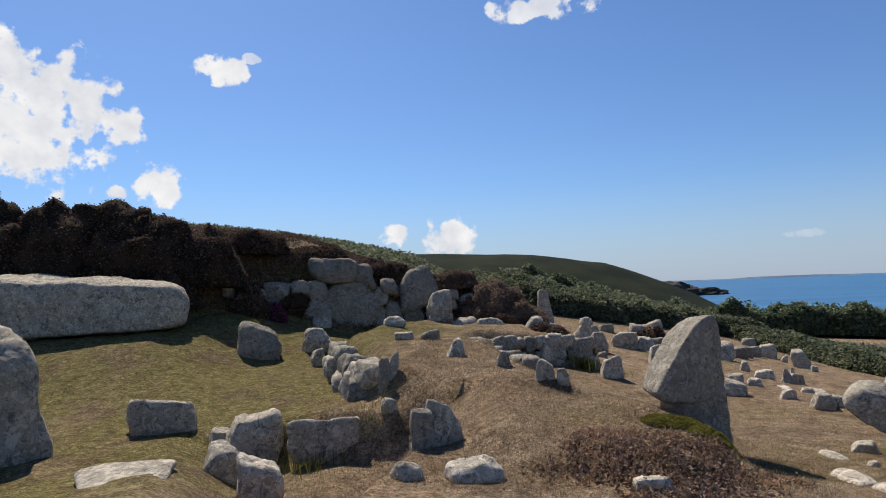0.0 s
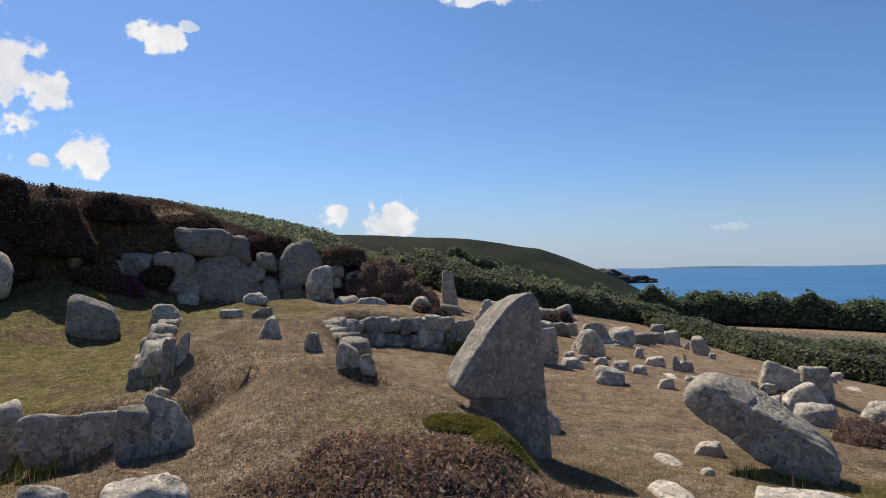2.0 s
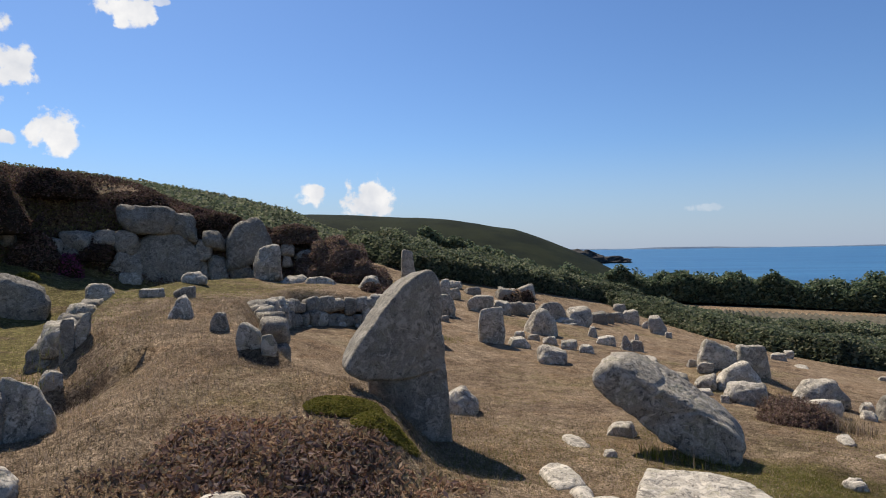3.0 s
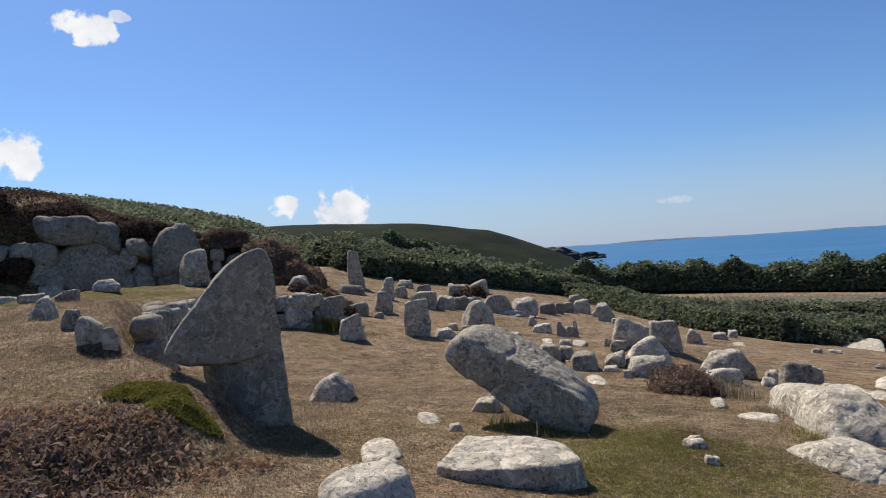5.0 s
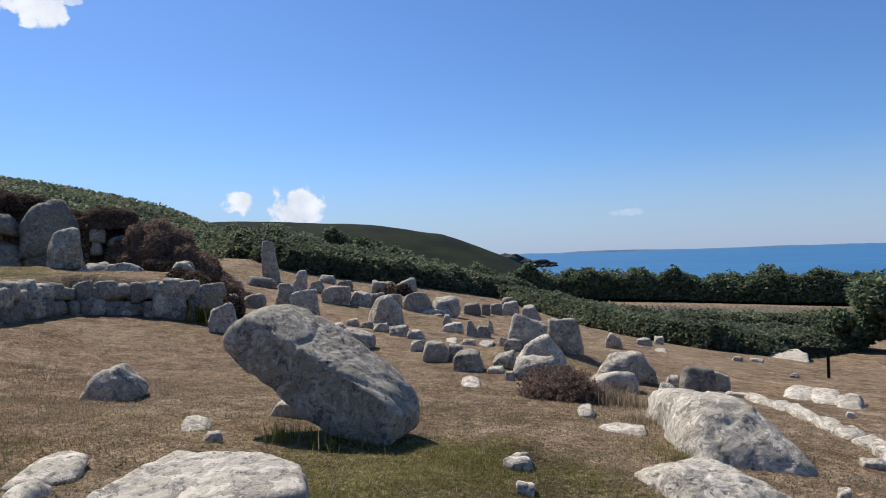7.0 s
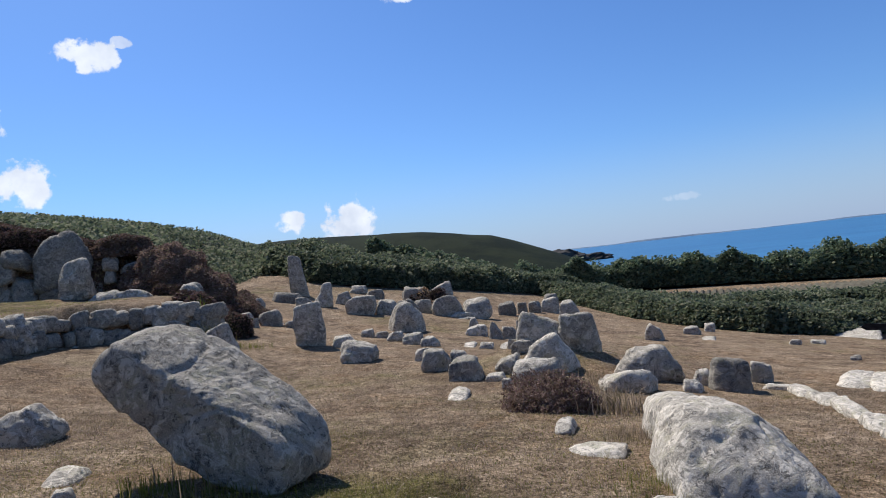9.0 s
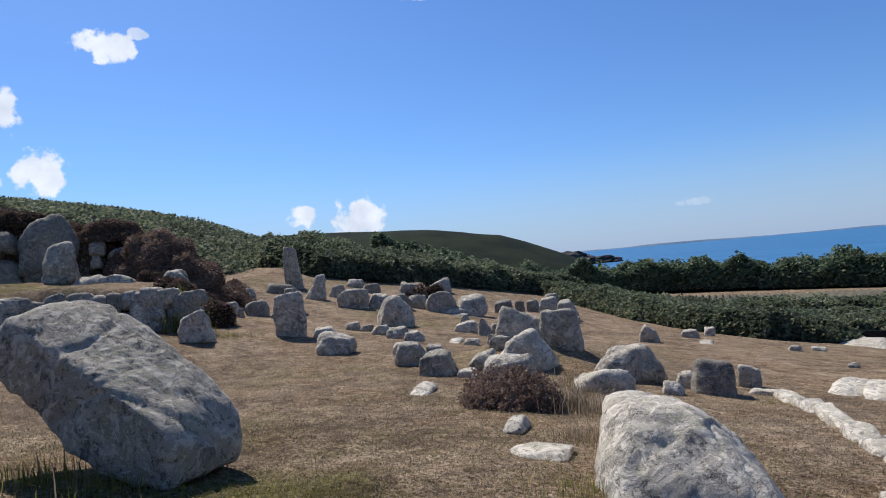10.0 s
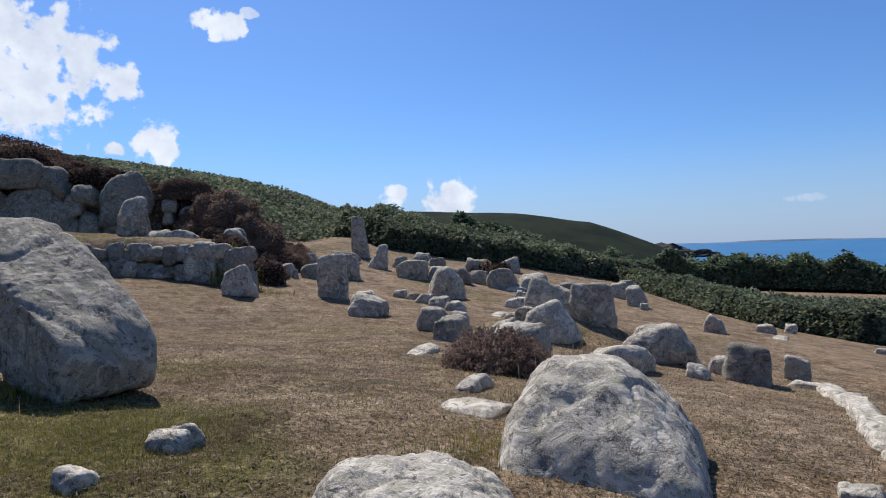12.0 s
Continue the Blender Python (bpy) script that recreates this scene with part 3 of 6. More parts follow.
boulder(5.19, 45.31, -2.36, 1.46, 1.17, 0.90, 2, seed=795, mat=DARK_SHADED)
boulder(6.68, 50.09, -2.50, 1.60, 1.28, 0.81, -0, slope=0.3, seed=776, mat=GREY)
boulder(5.92, 30.63, -2.64, 1.49, 0.90, 1.10, 1, box=2.8, taper=0.8, seed=592, mat=GREY, label='large rounded oval boulder on its edge')
boulder(7.31, 38.48, -2.91, 1.53, 0.92, 0.98, 2, box=5, seed=90, mat=GREY, label='low granite wall block')
boulder(8.70, 38.23, -3.17, 1.49, 1.04, 1.00, -0, box=3.6, seed=549, mat=GREY, label='rounded end block of a low wall')
boulder(8.04, 38.02, -3.05, 1.26, 0.76, 0.33, 1, box=4, seed=788, mat=PALE, label='thin flat pale slab lying on turf')
boulder(6.04, 39.35, -2.67, 0.98, 0.68, 0.66, 5, seed=906, mat=GREY)
boulder(8.14, 39.06, -3.06, 1.41, 3.83, 0.12, -3, box=3.6, taper=0.8, rough=0.2, seed=118, mat=PALE, label='thin flat pale slab lying on turf')
boulder(4.58, 25.26, -2.34, 0.77, 0.61, 0.34, 5, seed=147, mat=PALE, label='pale low rounded stone in turf')
boulder(5.47, 22.64, -2.42, 0.95, 0.66, 0.49, 3, slope=-0.3, seed=410, mat=GREY, label='grey boulder with a sloping top')
boulder(4.81, 28.26, -2.43, 0.49, 0.40, 0.25, 4, seed=759, mat=GREY)
boulder(5.34, 28.01, -2.50, 0.51, 0.41, 0.21, 3, seed=115, mat=DARK_SHADED)
boulder(5.89, 27.18, -2.56, 0.59, 0.47, 0.30, 1, seed=806, mat=PALE)
boulder(6.51, 26.41, -2.63, 0.67, 0.53, 0.37, -0, seed=332, mat=GREY)
boulder(7.08, 25.96, -2.69, 0.54, 0.43, 0.29, -2, seed=290, mat=PALE)
boulder(1.64, 23.41, -1.95, 0.90, 0.72, 0.76, 15, box=4.5, slope=0.15, seed=424, mat=PALE, label='pale squared boulder beside green tufts')
boulder(0.13, 29.97, -1.72, 0.48, 0.39, 0.48, 14, seed=36, mat=GREY)
boulder(0.63, 29.45, -1.80, 0.26, 0.21, 0.34, 13, seed=689, mat=GREY)
boulder(7.09, 22.45, -2.57, 0.53, 0.42, 0.33, -2, seed=408, mat=PALE)
boulder(10.46, 41.26, -3.49, 0.91, 0.64, 0.75, -6, box=6, taper=0.97, seed=892, mat=DARK_SHADED, label='dark squared wall stone in a row')
boulder(11.38, 42.70, -3.66, 0.58, 0.46, 0.68, -7, box=6, taper=0.97, seed=231, mat=DARK_SHADED, label='dark squared wall stone in a row')
boulder(12.30, 44.62, -3.83, 0.71, 0.57, 0.68, -8, box=6, taper=0.97, seed=427, mat=DARK_SHADED, label='dark squared wall stone in a row')
boulder(13.39, 45.74, -4.04, 1.17, 0.94, 0.89, -10, seed=573, mat=GREY, label='rounded grey wall stone in a row')
boulder(14.72, 54.95, -4.16, 1.12, 0.79, 0.63, -9, seed=175, mat=GREY)
boulder(13.96, 41.21, -4.14, 1.01, 0.81, 1.09, -12, lean=-0.2, seed=846, mat=PALE, label='pale upright boulder by the bracken')
boulder(13.81, 43.85, -4.13, 0.39, 0.31, 0.46, -11, seed=961, mat=PALE)
boulder(8.49, 32.67, -3.08, 0.52, 0.42, 0.50, -4, taper=0.5, seed=781, mat=GREY)
boulder(8.53, 29.95, -3.02, 0.80, 0.56, 0.39, -5, seed=191, mat=PALE)
boulder(9.15, 28.95, -3.08, 0.60, 0.42, 0.61, -6, taper=0.35, seed=919, mat=GREY, label='pointed grey stone on the turf')
boulder(9.68, 29.32, -3.17, 0.52, 0.37, 0.45, -8, seed=357, mat=GREY)
boulder(10.21, 31.45, -3.32, 0.33, 0.27, 0.55, -8, taper=0.4, seed=525, mat=GREY, label='small pointed upright stone')
boulder(8.24, 26.43, -2.87, 0.42, 1.27, 0.08, -5, box=3.6, taper=0.8, rough=0.2, seed=182, mat=PALE, label='flat pale stone flush with the turf')
boulder(8.73, 25.53, -2.90, 0.48, 0.38, 0.21, -6, seed=148, mat=PALE)
boulder(9.43, 26.52, -3.03, 0.56, 1.67, 0.08, -8, box=3.6, taper=0.8, rough=0.2, seed=565, mat=PALE, label='flat pale stone flush with the turf')
boulder(7.47, 20.60, -2.52, 0.64, 0.51, 0.47, -4, seed=723, mat=GREY, label='dark-faced boulder in a tumbled row')
boulder(7.98, 20.83, -2.51, 0.38, 0.31, 0.34, -5, seed=204, mat=PALE)
boulder(8.12, 19.20, -2.51, 0.65, 0.52, 0.45, -7, seed=287, mat=GREY, label='rough lichened boulder in a tumbled row')
boulder(9.86, 20.94, -2.26, 1.10, 0.61, 0.65, -12, slope=-0.35, box=3.2, seed=897, mat=GREY, label='long sloping boulder of a tumbled wall')
boulder(10.70, 20.74, -2.41, 0.82, 0.58, 0.80, -15, box=6, upright=True, taper=0.94, lean=-0.12, seed=111, mat=GREY, label='large upright block with a flat sunlit top', name='upright_stone')
boulder(9.82, 19.56, -2.53, 1.38, 0.96, 0.70, -13, taper=0.45, box=2.8, seed=382, mat=PALE, label='broad pale pyramid-shaped boulder')
boulder(9.42, 18.12, -2.58, 0.91, 0.63, 0.49, -13, box=2.6, seed=847, mat=PALE, label='rounded pale boulder behind the heather')
boulder(8.97, 19.51, -2.52, 0.54, 0.37, 0.29, -10, slope=0.3, seed=348, mat=GREY)
boulder(9.38, 20.69, -2.32, 0.47, 0.33, 0.23, -11, seed=360, mat=GREY)
boulder(9.25, 21.33, -2.32, 0.32, 0.23, 0.22, -10, seed=302, mat=PALE)
boulder(11.65, 19.30, -2.88, 1.48, 0.89, 0.61, -20, taper=0.6, box=2.8, seed=840, mat=GREY, label='broad dark-sided boulder with a ridged top')
boulder(10.88, 17.79, -2.74, 1.00, 0.60, 0.35, -19, box=4, seed=568, mat=PALE, label='long low lichened slab')
boulder(15.22, 30.93, -4.04, 0.73, 0.58, 0.61, -19, slope=-0.4, seed=650, mat=GREY, label='sloping boulder near the bracken edge')
boulder(18.26, 35.65, -4.72, 0.73, 0.58, 0.38, -21, seed=287, mat=GREY)
boulder(20.13, 38.54, -5.14, 0.55, 0.44, 0.44, -22, seed=904, mat=PALE)
boulder(8.69, 18.80, -2.54, 0.40, 0.32, 0.16, -9, seed=143, mat=PALE)
boulder(8.84, 17.94, -2.52, 0.21, 0.17, 0.17, -10, seed=346, mat=PALE)
boulder(7.98, 17.15, -2.40, 0.41, 1.24, 0.08, -7, box=3.6, taper=0.8, rough=0.2, seed=225, mat=PALE, label='small pale stone just above the turf')
boulder(12.80, 18.20, -3.04, 0.71, 0.57, 0.61, -25, box=2.6, taper=1.1, seed=719, mat=DARK_SHADED, label='dark mushroom-shaped boulder with a pale top')
boulder(13.99, 19.59, -3.26, 0.40, 0.32, 0.39, -27, seed=123, mat=GREY)
boulder(12.57, 18.84, -3.04, 0.34, 0.27, 0.28, -24, seed=536, mat=PALE, label='small pale stones in a heap')
boulder(12.03, 17.87, -2.91, 0.35, 0.28, 0.21, -23, seed=210, mat=PALE)
boulder(29.18, 41.66, -6.80, 2.51, 7.53, 0.30, -32, box=3.6, taper=0.8, rough=0.2, seed=753, mat=PALE, label='long flat pale slab lying at the path')
boulder(20.23, 30.57, -4.72, 0.42, 0.34, 0.20, -28, seed=244, mat=PALE)
boulder(21.59, 31.58, -4.97, 0.54, 0.43, 0.17, -30, seed=756, mat=PALE)
boulder(18.01, 23.21, -3.88, 0.25, 0.20, 0.14, -32, seed=365, mat=DARK_SHADED)
boulder(17.69, 32.21, -4.46, 0.55, 1.65, 0.08, -22, box=3.6, taper=0.8, rough=0.2, seed=327, mat=PALE, label='flat pale stone flush with the turf')
boulder(14.11, 15.44, -2.87, 0.15, 0.12, 0.10, -36, seed=82, mat=PALE)
boulder(9.22, 13.84, -2.13, 0.22, 0.60, 0.08, -17, box=3.6, taper=0.8, rough=0.2, seed=762, mat=PALE, label='flat pale stone flush with the turf')
boulder(7.78, 10.50, -1.88, 0.18, 0.23, 0.08, -13, box=3.6, taper=0.8, rough=0.2, seed=236, mat=PALE, label='flat pale stone flush with the turf')
boulder(9.34, 12.71, -1.98, 0.62, 0.5, 0.05, -7, box=3.6, taper=0.8, rough=0.2, seed=227, mat=PALE, label='flat white stone let into the turf')
boulder(2.77, 14.26, -1.77, 1.03, 0.72, 0.44, 21, box=2.6, taper=0.5, seed=759, mat=PALE, label='low pale spreading rock in dry grass')
boulder(4.54, 12.30, -1.73, 0.34, 0.60, 0.08, 14, box=3.6, taper=0.8, rough=0.2, seed=144, mat=PALE, label='flat pale stone flush with the turf')
boulder(4.91, 11.68, -1.71, 0.18, 0.14, 0.09, 13, seed=630, mat=PALE)
boulder(4.09, 10.32, -1.54, 0.48, 0.90, 0.08, 13, box=3.6, taper=0.8, rough=0.2, seed=24, mat=PALE, label='flat pale stone flush with the turf')
boulder(4.26, 9.71, -1.51, 0.25, 0.57, 0.08, 12, box=3.6, taper=0.8, rough=0.2, seed=400, mat=PALE, label='flat pale stone flush with the turf')
boulder(4.22, 8.53, -1.43, 0.80, 0.64, 0.33, 16, box=3, rough=0.05, seed=456, mat=PALE, label='broad pale rounded boulder')
boulder(7.86, 11.26, -1.89, 0.22, 0.18, 0.10, 33, seed=160, mat=GREY, label='small half-buried stone in dry grass')
boulder(7.83, 11.15, -1.89, 0.26, 0.21, 0.07, 20, seed=15, mat=PALE, label='small half-buried stone in dry grass')
boulder(13.98, 39.43, -4.12, 0.40, 0.32, 0.35, -10, seed=525, mat=GREY)
boulder(11.63, 11.66, -2.24, 0.25, 0.20, 0.07, -25, seed=744, mat=PALE)
# ---- stones on the mound ----
boulder(-2.46, 14.76, -0.10, 0.53, 0.43, 0.41, 20, taper=0.4, seed=197, mat=PALE, label='pointed pale stone set in the mound')
boulder(-1.26, 13.63, -0.22, 0.35, 0.25, 0.32, 17, taper=0.6, seed=360, mat=DARK_SHADED, label='small dark stone set in the mound')
boulder(-3.04, 22.18, -0.87, 0.86, 0.69, 0.68, 15, seed=370, mat=PALE, label='rounded pale stone at the edge of the round court')
boulder(-4.38, 17.34, 0.11, 0.57, 0.45, 0.20, 24, seed=390, mat=PALE)
boulder(-3.62, 17.41, 0.11, 0.54, 0.43, 0.26, 21, seed=268, mat=DARK_SHADED)
boulder(-6.45, 24.09, 0.19, 0.81, 0.64, 0.38, 22, seed=671, mat=PALE, label='pale kerb stone along the mound')
boulder(-11.19, 28.57, -0.11, 0.98, 0.79, 0.46, 27, seed=20, mat=PALE, label='pale kerb stone along the mound')
boulder(-9.51, 23.72, -0.78, 1.21, 0.96, 0.93, 29, box=4, seed=345, mat=GREY, label='broad kerb stone at the corner of the mound')
boulder(-8.40, 21.13, -1.06, 0.52, 0.41, 0.62, 29, seed=280, mat=GREY)
boulder(-3.90, 13.53, -0.65, 0.26, 0.16, 0.67, 28, box=5, seed=657, mat=DARK_SHADED, label='upright dark kerb slab edging the mound')
boulder(-5.14, 15.41, -0.81, 0.24, 0.17, 0.63, 29, seed=57, mat=DARK_SHADED)
boulder(-3.78, 13.69, -0.43, 0.35, 0.24, 0.55, 28, taper=0.5, lean=0.2, seed=841, mat=GREY, label='leaning pale kerb slab edging the mound')
boulder(-3.58, 12.70, -0.94, 0.34, 0.27, 0.23, 29, seed=129, mat=PALE, label='pale stone in the mound')
boulder(-0.36, 12.62, -0.36, 0.40, 0.20, 0.37, 14, slope=-0.3, seed=921, mat=PALE, label='low edging stone of the round court')
boulder(-0.04, 12.55, -0.39, 0.24, 0.15, 0.25, 12, seed=779, mat=GREY)
boulder(-4.78, 12.24, -1.72, 1.55, 0.5, 0.72, 22, upright=True, box=6, taper=0.97, seed=172, mat=GREY, label='long kerb slab on edge with lichen')
boulder(-2.19, 9.61, -0.93, 0.42, 0.30, 0.61, 31, seed=285, mat=DARK_SHADED, label='dark kerb stone overgrown with grass')
boulder(-1.93, 9.88, -0.92, 0.56, 0.39, 0.65, 29, slope=-0.2, seed=779, mat=GREY, label='rough lichened kerb boulder')
boulder(-1.19, 8.13, -0.93, 0.77, 0.46, 0.25, 30, box=3, seed=823, mat=PALE, label='flat pale rock at the foot of the mound')
boulder(-1.96, 7.82, -0.85, 0.44, 0.27, 0.21, 37, box=3, seed=210, mat=PALE)
boulder(-6.30, 12.18, -2.0, 1.11, 0.9, 1.15, 34, upright=True, box=5, taper=0.92, seed=353, mat=GREY, label='squared kerb block with a pale sunlit top')
boulder(-7.00, 12.10, -1.71, 0.43, 0.34, 0.54, 36, seed=798, mat=PALE, label='small pale kerb stone beside a block')
boulder(-5.80, 10.19, -1.63, 0.73, 0.66, 0.64, 37, slope=-0.2, box=4, seed=66, mat=PALE, label='pale sloping kerb stone')
boulder(-4.70, 9.24, -1.72, 0.71, 0.64, 0.68, 36, slope=-0.2, box=4, seed=390, mat=PALE, label='pale sloping kerb stone')
boulder(-8.55, 12.42, -1.34, 1.38, 0.83, 0.79, 35, box=5, taper=0.95, seed=153, mat=GREY, label='squared block standing on the lawn')
boulder(-6.00, 7.94, -0.91, 1.37, 1.49, 0.08, 37, box=3.6, taper=0.8, rough=0.2, seed=442, mat=PALE, label='flat pale stones in the turf')
boulder(-9.90, 9.49, -1.21, 1.97, 1.58, 2.31, 46, box=3, seed=480, mat=GREY, label='big dark-faced boulder at the lawn edge')
boulder(0.98, 8.25, -1.10, 0.46, 0.37, 0.21, 5, seed=721, mat=PALE, label='pale stone at the foot of the mound')
boulder(5.39, 13.13, -1.87, 0.42, 0.33, 0.22, -22, seed=85, mat=PALE)
# ---- round court wall and terrace ----
boulder(-0.45, 25.13, -1.5, 0.9, 0.57, 0.98, 25, box=6, upright=True, taper=0.94, seed=573, mat=GREY, label='upright slab ending the round court wall', name='upright_stone')
boulder(0.51, 25.48, -1.28, 1.02, 0.82, 0.43, 22, slope=0.2, seed=509, mat=PALE, label='pale block beside a grass tuft')
boulder(-1.2, 28.3, -0.7, 1.15, 0.9, 0.8, 10, box=3, taper=0.75, seed=54, mat=GREY, label='rounded grey boulder on the terrace')
boulder(-1.55, 35.29, -1.35, 1.38, 0.96, 0.49, 19, box=6, seed=590, mat=GREY, label='low squared slab in turf')
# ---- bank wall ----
# the darker granite here adds the bank's shade to the stones' colour
boulder(-14.77, 26.28, 1.48, 0.62, 0.9, 1.18, 56, box=2.8, taper=0.92, seed=700, mat=DARK_SHADED, label='angular stone packed into the shaded bank', group='bank wall stones')
boulder(-14.42, 26.89, 0.97, 0.68, 0.9, 0.55, 54, box=2.8, taper=0.92, seed=701, mat=DARK_SHADED, label='angular stone packed into the shaded bank', group='bank wall stones')
boulder(-14.03, 27.59, 1.09, 1.05, 0.9, 0.72, 59, box=2.8, taper=0.92, seed=702, mat=DARK_SHADED, label='angular stone packed into the shaded bank', group='bank wall stones')
boulder(-13.18, 28.22, 1.35, 1.38, 0.9, 0.76, 12, box=2.8, taper=0.92, seed=703, mat=DARK_SHADED, label='angular stone packed into the shaded bank', group='bank wall stones')
boulder(-13.60, 28.08, 0.63, 0.89, 0.9, 0.73, 11, box=2.8, taper=0.92, seed=704, mat=DARK_SHADED, label='angular stone packed into the shaded bank', group='bank wall stones')
boulder(-13.36, 28.16, 1.15, 0.61, 0.9, 0.32, 16, box=2.8, taper=0.92, seed=705, mat=DARK_SHADED, label='angular stone packed into the shaded bank', group='bank wall stones')
boulder(-12.19, 28.54, 1.39, 1.18, 0.9, 0.79, 25, box=2.8, taper=0.92, seed=706, mat=DARK_SHADED, label='angular stone packed into the shaded bank', group='bank wall stones')
boulder(-11.43, 28.78, 1.26, 1.01, 0.9, 0.82, 23, box=2.8, taper=0.92, seed=707, mat=DARK_SHADED, label='angular stone packed into the shaded bank', group='bank wall stones')
boulder(-12.48, 28.44, 0.81, 1.13, 0.9, 0.58, 22, box=2.8, taper=0.92, seed=708, mat=DARK_SHADED, label='angular stone packed into the shaded bank', group='bank wall stones')
boulder(-12.41, 28.47, 0.04, 0.63, 0.9, 0.74, 13, box=2.8, taper=0.92, seed=709, mat=DARK_SHADED, label='angular stone packed into the shaded bank', group='bank wall stones')
boulder(-11.51, 28.88, 0.11, 1.42, 1.3, 1.17, 18, box=2.5, taper=0.92, seed=710, mat=DARK_SHADED, label='large dark block in the shaded bank wall', group='bank wall stones')
boulder(-10.78, 29.12, 2.14, 2.47, 1.3, 1.06, 14, box=2.5, taper=0.92, seed=711, mat=DARK_SHADED, label='massive rounded block capping the bank wall', group='bank wall stones')
boulder(-9.39, 29.56, 1.68, 1.29, 1.3, 1.20, 13, box=2.5, taper=0.92, seed=712, mat=DARK_SHADED, label='large dark block in the shaded bank wall', group='bank wall stones')
boulder(-9.98, 29.37, 0.02, 3.08, 1.3, 1.95, 12, box=2.5, taper=0.92, seed=713, mat=DARK_SHADED, label='huge flat-faced block in the shaded bank wall', group='bank wall stones')
boulder(-8.15, 29.83, 1.38, 0.96, 0.9, 0.68, 13, box=2.8, taper=0.92, seed=714, mat=DARK_SHADED, label='angular stone packed into the shaded bank', group='bank wall stones')
boulder(-8.54, 29.71, 0.95, 0.83, 0.9, 0.68, 25, box=2.8, taper=0.92, seed=715, mat=DARK_SHADED, label='angular stone packed into the shaded bank', group='bank wall stones')
boulder(-6.86, 30.48, 0.82, 2.49, 1.3, 1.85, 27, box=2.5, taper=0.45, seed=716, mat=DARK_SHADED, label='huge triangular boulder in the bank wall', group='bank wall stones')
boulder(-7.17, 30.22, -0.16, 1.10, 0.9, 0.88, 27, box=2.8, taper=0.92, seed=717, mat=DARK_SHADED, label='angular stone packed into the shaded bank', group='bank wall stones')
boulder(-5.29, 30.97, 0.94, 0.62, 0.9, 0.55, 27, box=2.8, taper=0.92, seed=718, mat=DARK_SHADED, label='angular stone packed into the shaded bank', group='bank wall stones')
boulder(-5.32, 30.96, 0.54, 0.46, 0.9, 0.45, 17, box=2.8, taper=0.92, seed=719, mat=DARK_SHADED, label='angular stone packed into the shaded bank', group='bank wall stones')
boulder(-4.57, 31.21, 0.32, 1.18, 0.9, 0.83, 14, box=2.8, taper=0.92, seed=720, mat=DARK_SHADED, label='angular stone packed into the shaded bank', group='bank wall stones')
boulder(-4.69, 31.18, 0.37, 0.59, 0.9, 0.40, 19, box=2.8, taper=0.92, seed=721, mat=DARK_SHADED, label='angular stone packed into the shaded bank', group='bank wall stones')
boulder(-12.89, 28.31, 0.15, 0.69, 0.9, 0.65, 22, box=2.8, taper=0.92, seed=722, mat=DARK_SHADED, label='angular stone packed into the shaded bank', group='bank wall stones')
boulder(-13.25, 28.20, -0.02, 0.66, 0.9, 0.60, 23, box=2.8, taper=0.92, seed=723, mat=DARK_SHADED, label='angular stone packed into the shaded bank', group='bank wall stones')
boulder(-10.99, 28.92, -0.16, 1.03, 0.9, 0.87, 24, box=2.8, taper=0.92, seed=724, mat=DARK_SHADED, label='angular stone packed into the shaded bank', group='bank wall stones')
boulder(-8.60, 29.69, -0.23, 0.72, 0.9, 1.16, 11, box=2.8, taper=0.92, seed=725, mat=DARK_SHADED, label='angular stone packed into the shaded bank', group='bank wall stones')
boulder(-7.96, 29.91, -0.18, 1.02, 0.9, 1.16, 23, box=2.8, taper=0.92, seed=726, mat=DARK_SHADED, label='angular stone packed into the shaded bank', group='bank wall stones')
boulder(-14.16, 27.36, 0.47, 1.05, 0.9, 0.56, 63, box=2.8, taper=0.92, seed=727, mat=DARK_SHADED, label='angular stone packed into the shaded bank', group='bank wall stones')
boulder(-14.60, 26.58, 0.50, 0.54, 0.9, 0.76, 61, box=2.8, taper=0.92, seed=728, mat=DARK_SHADED, label='angular stone packed into the shaded bank', group='bank wall stones')
boulder(-5.84, 30.75, -0.25, 0.86, 0.9, 0.95, 17, box=2.8, taper=0.92, seed=729, mat=DARK_SHADED, label='angular stone packed into the shaded bank', group='bank wall stones')
boulder(-4.08, 31.36, -0.35, 0.86, 0.9, 0.71, 16, box=2.8, taper=0.92, seed=730, mat=DARK_SHADED, label='angular stone packed into the shaded bank', group='bank wall stones')
boulder(-12.09, 28.57, 0.87, 0.55, 0.9, 0.58, 11, box=2.8, taper=0.92, seed=731, mat=DARK_SHADED, label='angular stone packed into the shaded bank', group='bank wall stones')
boulder(-8.98, 29.57, 0.57, 0.54, 0.9, 0.72, 25, box=2.8, taper=0.92, seed=732, mat=DARK_SHADED, label='angular stone packed into the shaded bank', group='bank wall stones')
boulder(-5.75, 29.0, -0.15, 1.6, 1.1, 1.55, 12, box=2.6, taper=0.55, lean=0.22, seed=548, mat=GREY, label='rounded upright boulder leaning against the bank wall')
boulder(-4.3, 28.6, -0.3, 1.3, 0.8, 0.42, 18, box=3.4, taper=0.7, seed=549, mat=GREY, label='low dark boulder on the grass terrace')
boulder(-3.2, 28.3, -0.35, 1.6, 0.9, 0.4, 8, box=3, taper=0.6, seed=551, mat=GREY, label='low dark boulder on the grass terrace')
boulder(-14.78, 26.19, 1.52, 0.66, 0.27, 1.39, 35, box=4, seed=983, mat=DARK_SHADED, label='upright wall slab in shade')
